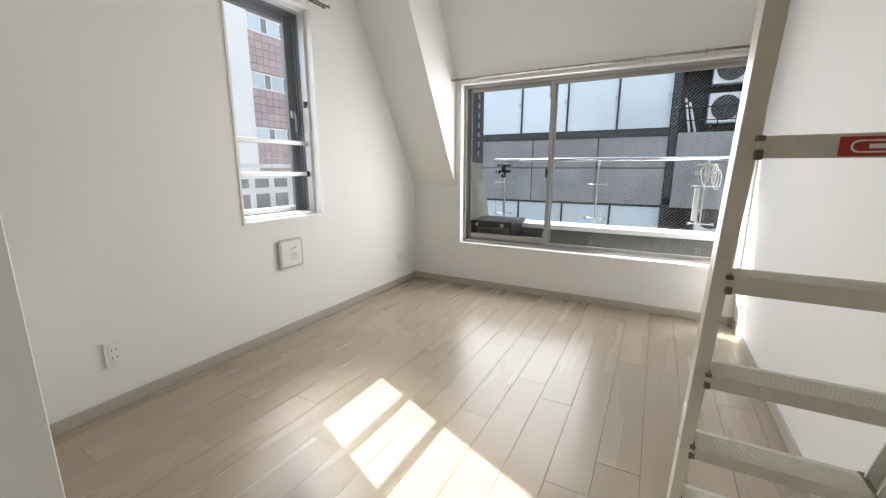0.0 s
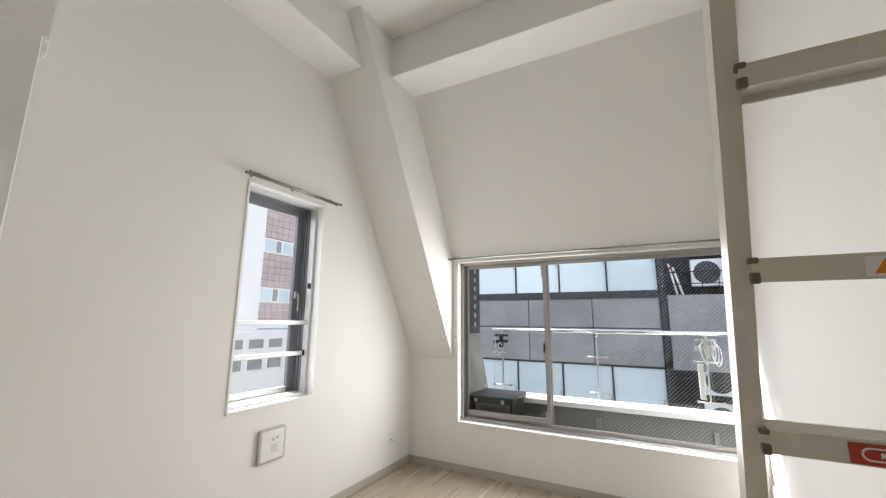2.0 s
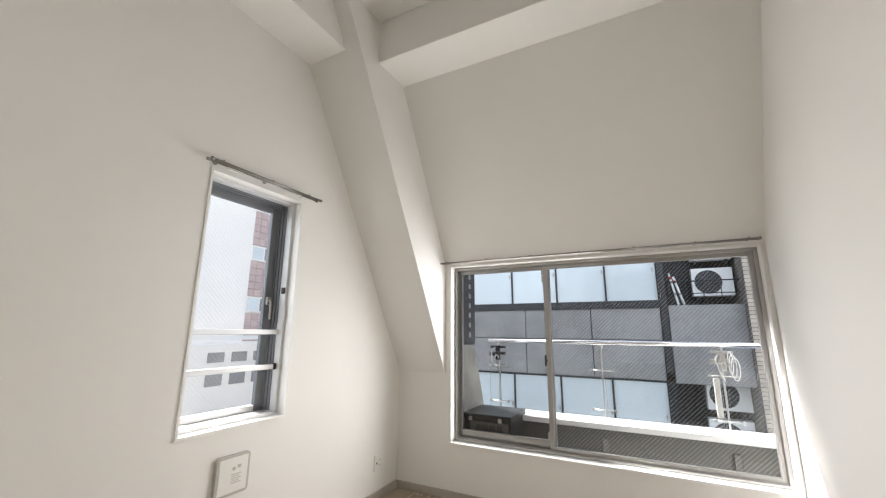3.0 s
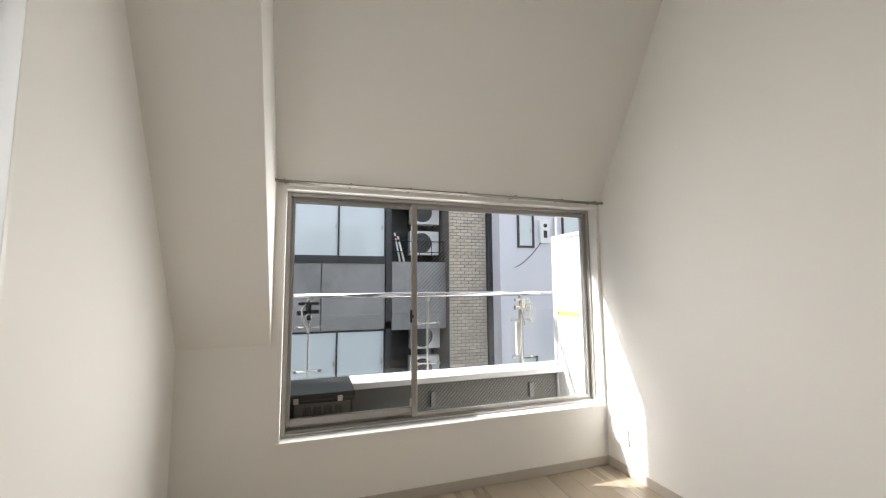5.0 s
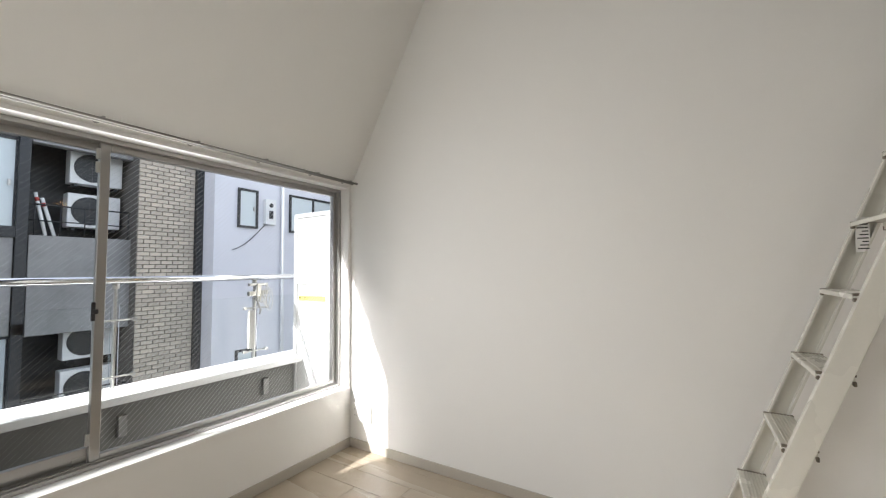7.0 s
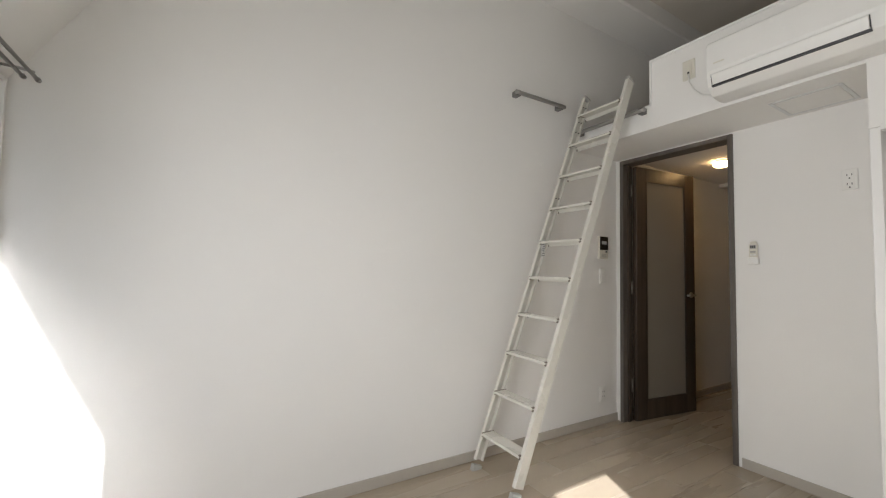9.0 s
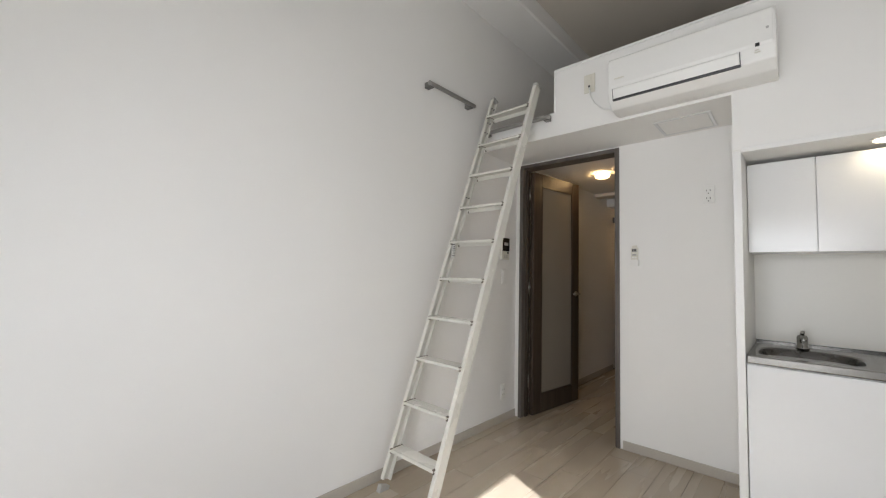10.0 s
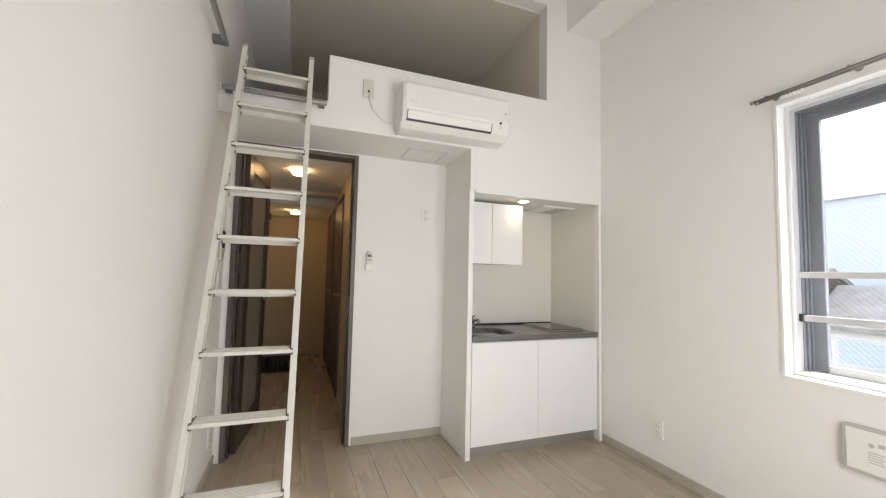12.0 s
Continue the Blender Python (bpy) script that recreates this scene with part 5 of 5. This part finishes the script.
# ---- doorway and hall ----
def doorway():
    f = thing("door_frame", "grey-brown wooden frame round the interior doorway", "door frame", kind="structure")
    x0, x1, zt, e = 1.855, 2.606, 2.062, 0.027
    ya, yb = D - 0.112, D + 0.012
    part("jamb", box_bm(x0 - e, x0 + 0.003, ya, yb, 0, zt + e, 0.002), DOORFRAME, f)
    part("jamb", box_bm(x1 - 0.003, x1 + e, ya, yb, 0, zt + e, 0.002), DOORFRAME, f)
    part("head", box_bm(x0 + 0.003, x1 - 0.003, ya, yb, zt - 0.003, zt + e, 0.002), DOORFRAME, f)
    for x in (x0 + 0.003, x1 - 0.015):
        part("stop", box_bm(x, x + 0.012, D - 0.075, D - 0.04, 0, zt - 0.003, 0.001), DOORWOOD, f)
    part("strike_plate", box_bm(x0 + 0.0025, x0 + 0.004, D - 0.04, D - 0.015, 0.93, 1.05), STEEL, f)
    d = thing("interior_door", "dark brown glazed door standing open into the hall", "door")
    wd, th = 0.705, 0.036
    m = pose(2.590, D - 0.095, 0.008, 0, 0, -97.5)

    def leaf(b):
        b.transform(m)
        return b
    st, low, topr, H = 0.112, 0.15, 0.105, 2.04
    part("stile", leaf(box_bm(0, st, -th, 0, 0, H, 0.002)), DOORWOOD, d)
    part("stile", leaf(box_bm(wd - st, wd, -th, 0, 0, H, 0.002)), DOORWOOD, d)
    part("rail", leaf(box_bm(st, wd - st, -th, 0, 0, low, 0.002)), DOORWOOD, d)
    part("rail", leaf(box_bm(st, wd - st, -th, 0, H - topr, H, 0.002)), DOORWOOD, d)
    part("glass", leaf(box_bm(st - 0.005, wd - st + 0.005, -th / 2 - 0.004, -th / 2 + 0.004, low - 0.005, H - topr + 0.005)), FROST, d, "frosted glass panel")
    for y in (-th - 0.001, 0.001 - 0.008):
        part("bead", leaf(join(box_bm(st, st + 0.01, y, y + 0.008, low, H - topr), box_bm(wd - st - 0.01, wd - st, y, y + 0.008, low, H - topr), box_bm(st + 0.01, wd - st - 0.01, y, y + 0.008, low, low + 0.01), box_bm(st + 0.01, wd - st - 0.01, y, y + 0.008, H - topr - 0.01, H - topr))), DOORWOOD, d)
    for side, s in ((0.0, 1), (-th, -1)):
        part("handle", leaf(join(tube_bm([(wd - 0.055, side, 0.99), (wd - 0.055, side + s * 0.008, 0.99)], 0.024, 16),
                                 tube_bm([(wd - 0.055, side, 0.99), (wd - 0.055, side + s * 0.045, 0.99), (wd - 0.075, side + s * 0.05, 0.99), (wd - 0.165, side + s * 0.05, 0.99)], 0.009, 10))), STEEL, d, "steel lever handle")
    for z in (0.22, 1.0, 1.80):
        part("hinge", leaf(tube_bm([(-0.006, 0.006, z), (-0.006, 0.006, z + 0.10)], 0.008, 10)), STEEL, d)


doorway()


def hall_door(name, label, x, y0, y1, face):
    t = thing(name, label, "door", kind="structure")
    e = 0.03
    a, b = (x, x + 0.016) if face > 0 else (x - 0.016, x)
    part("frame", join(box_bm(a, b, y0 - e, y0, 0, 2.02, 0.002), box_bm(a, b, y1, y1 + e, 0, 2.02, 0.002), box_bm(a, b, y0, y1, 1.99, 2.02, 0.002)), DOORFRAME, t)
    part("leaf", box_bm(*((x, x + 0.010) if face > 0 else (x - 0.010, x)), y0 + 0.003, y1 - 0.003, 0.008, 1.987, 0.002), DOORWOOD, t)
    s = 1 if face > 0 else -1
    part("handle", join(tube_bm([(x + s * 0.01, y1 - 0.06, 1.0), (x + s * 0.05, y1 - 0.06, 1.0), (x + s * 0.055, y1 - 0.08, 1.0), (x + s * 0.055, y1 - 0.17, 1.0)], 0.009, 10), tube_bm([(x + s * 0.01, y1 - 0.06, 1.0), (x + s * 0.018, y1 - 0.06, 1.0)], 0.025, 14)), STEEL, t)


hall_door("door_1", "dark brown closed door in the hall", 1.80, -2.40, -1.62, 1)
hall_door("door_2", "dark brown door further down the hall", 1.80, -3.40, -2.62, 1)
setting("wall_box", box_bm(W - 0.13, W, -2.88, -2.80, 1.86, 1.93, 0.003), DOORFRAME, "small brown box high on the hall wall", "box")


def ceiling_lamp(x, y, z):
    t = thing("ceiling_lamp", "round flush ceiling lamp glowing warm in the hall", "ceiling lamp", "hall lamps")
    part("base", lathe_bm([(0.050, -0.012), (0.057, -0.010), (0.057, 0.0)], (x, y, z)), PLASTIC, t)
    part("shade", lathe_bm([(0.02, -0.050), (0.046, -0.047), (0.059, -0.038), (0.063, -0.026), (0.058, -0.012)], (x, y, z)), glow("lamp_glow", (1.0, 0.62, 0.25), 6.4), t, "glowing opal shade")


ceiling_lamp(2.24, -1.27, 2.135)
ceiling_lamp(2.267, -3.13, 2.04)


def shoe(x, y, turn):
    t = thing("shoe", "black leather shoe on the dark entrance floor", "shoe", "shoes by the entrance")
    m = pose(x, y, 0.004, 0, 0, turn)
    sole = bmesh.new()
    prof = [(0.0, 0.028), (0.06, 0.034), (0.13, 0.036), (0.19, 0.045), (0.24, 0.040), (0.265, 0.018)]
    rings = []
    for s, w in prof:
        rings.append([sole.verts.new((s, -w, 0.0)), sole.verts.new((s, w, 0.0)), sole.verts.new((s, w, 0.018)), sole.verts.new((s, -w, 0.018))])
    for a, b in zip(rings, rings[1:]):
        for k in range(4):
            sole.faces.new((a[k], a[(k + 1) % 4], b[(k + 1) % 4], b[k]))
    sole.faces.new(rings[0])
    sole.faces.new(rings[-1])
    bmesh.ops.recalc_face_normals(sole, faces=sole.faces[:])
    sole.transform(m)
    part("sole", sole, DARK_PLASTIC, t)
    up = bmesh.new()
    rings = []
    for s, w, h in ((0.004, 0.024, 0.085), (0.05, 0.031, 0.09), (0.10, 0.032, 0.085), (0.15, 0.036, 0.062), (0.20, 0.040, 0.045), (0.24, 0.034, 0.035), (0.258, 0.014, 0.024)):
        rings.append([up.verts.new((s, w * math.cos(q), 0.016 + h * math.sin(q))) for q in [math.pi * k / 8 for k in range(9)]])
    for a, b in zip(rings, rings[1:]):
        for k in range(8):
            up.faces.new((a[k], a[k + 1], b[k + 1], b[k])).smooth = True
    up.faces.new(rings[0])
    up.faces.new(rings[-1])
    bmesh.ops.recalc_face_normals(up, faces=up.faces[:])
    up.transform(m)
    part("upper", up, LEATHER, t)


for sx, sy, turn in ((2.30, -3.02, 84), (2.40, -3.03, 95), (2.52, -3.22, 100), (2.60, -3.20, 88)):
    shoe(sx, sy, turn)
setting("door_mat", box_bm(2.20, 2.62, -2.98, -2.80, 0.004, 0.014, 0.003), LEATHER, "black door mat at the entrance", "mat")

# ---- floorboards ----
def floorboards():
    """Boards of one width running towards the window, with staggered ends."""
    bw, bl, gap = 0.151, 0.909, 0.0006
    meshes = {}
    col = 0
    x = 0.0
    while x < W - 0.01:
        w = min(bw if col else 0.037, W - x)
        y = -3.95 - (0.0, 0.455, 0.22, 0.68)[col % 4] - 0.05 * (col % 3)
        while y < L:
            a, b = y, y + bl
            y = b
            south = -3.78 if x + w > 1.82 else (D if x + w > 1.14 else -0.08)
            a, b = max(a, south), min(b, L)
            if b - a < 0.02:
                continue
            key = (round(w, 4), round(b - a, 4))
            if key not in meshes:
                meshes[key] = mesh_of("floorboard", box_bm(-w / 2 + gap, w / 2 - gap, -(b - a) / 2 + gap * 0.6, (b - a) / 2 - gap * 0.6, -0.006, 0.0, 0.0006), FLOOR)
            ob = new("floorboard", meshes[key])
            ob.parent = floor
            ob.location = (x + w / 2, (a + b) / 2, 0.0)
        x += w
        col += 1


floorboards()
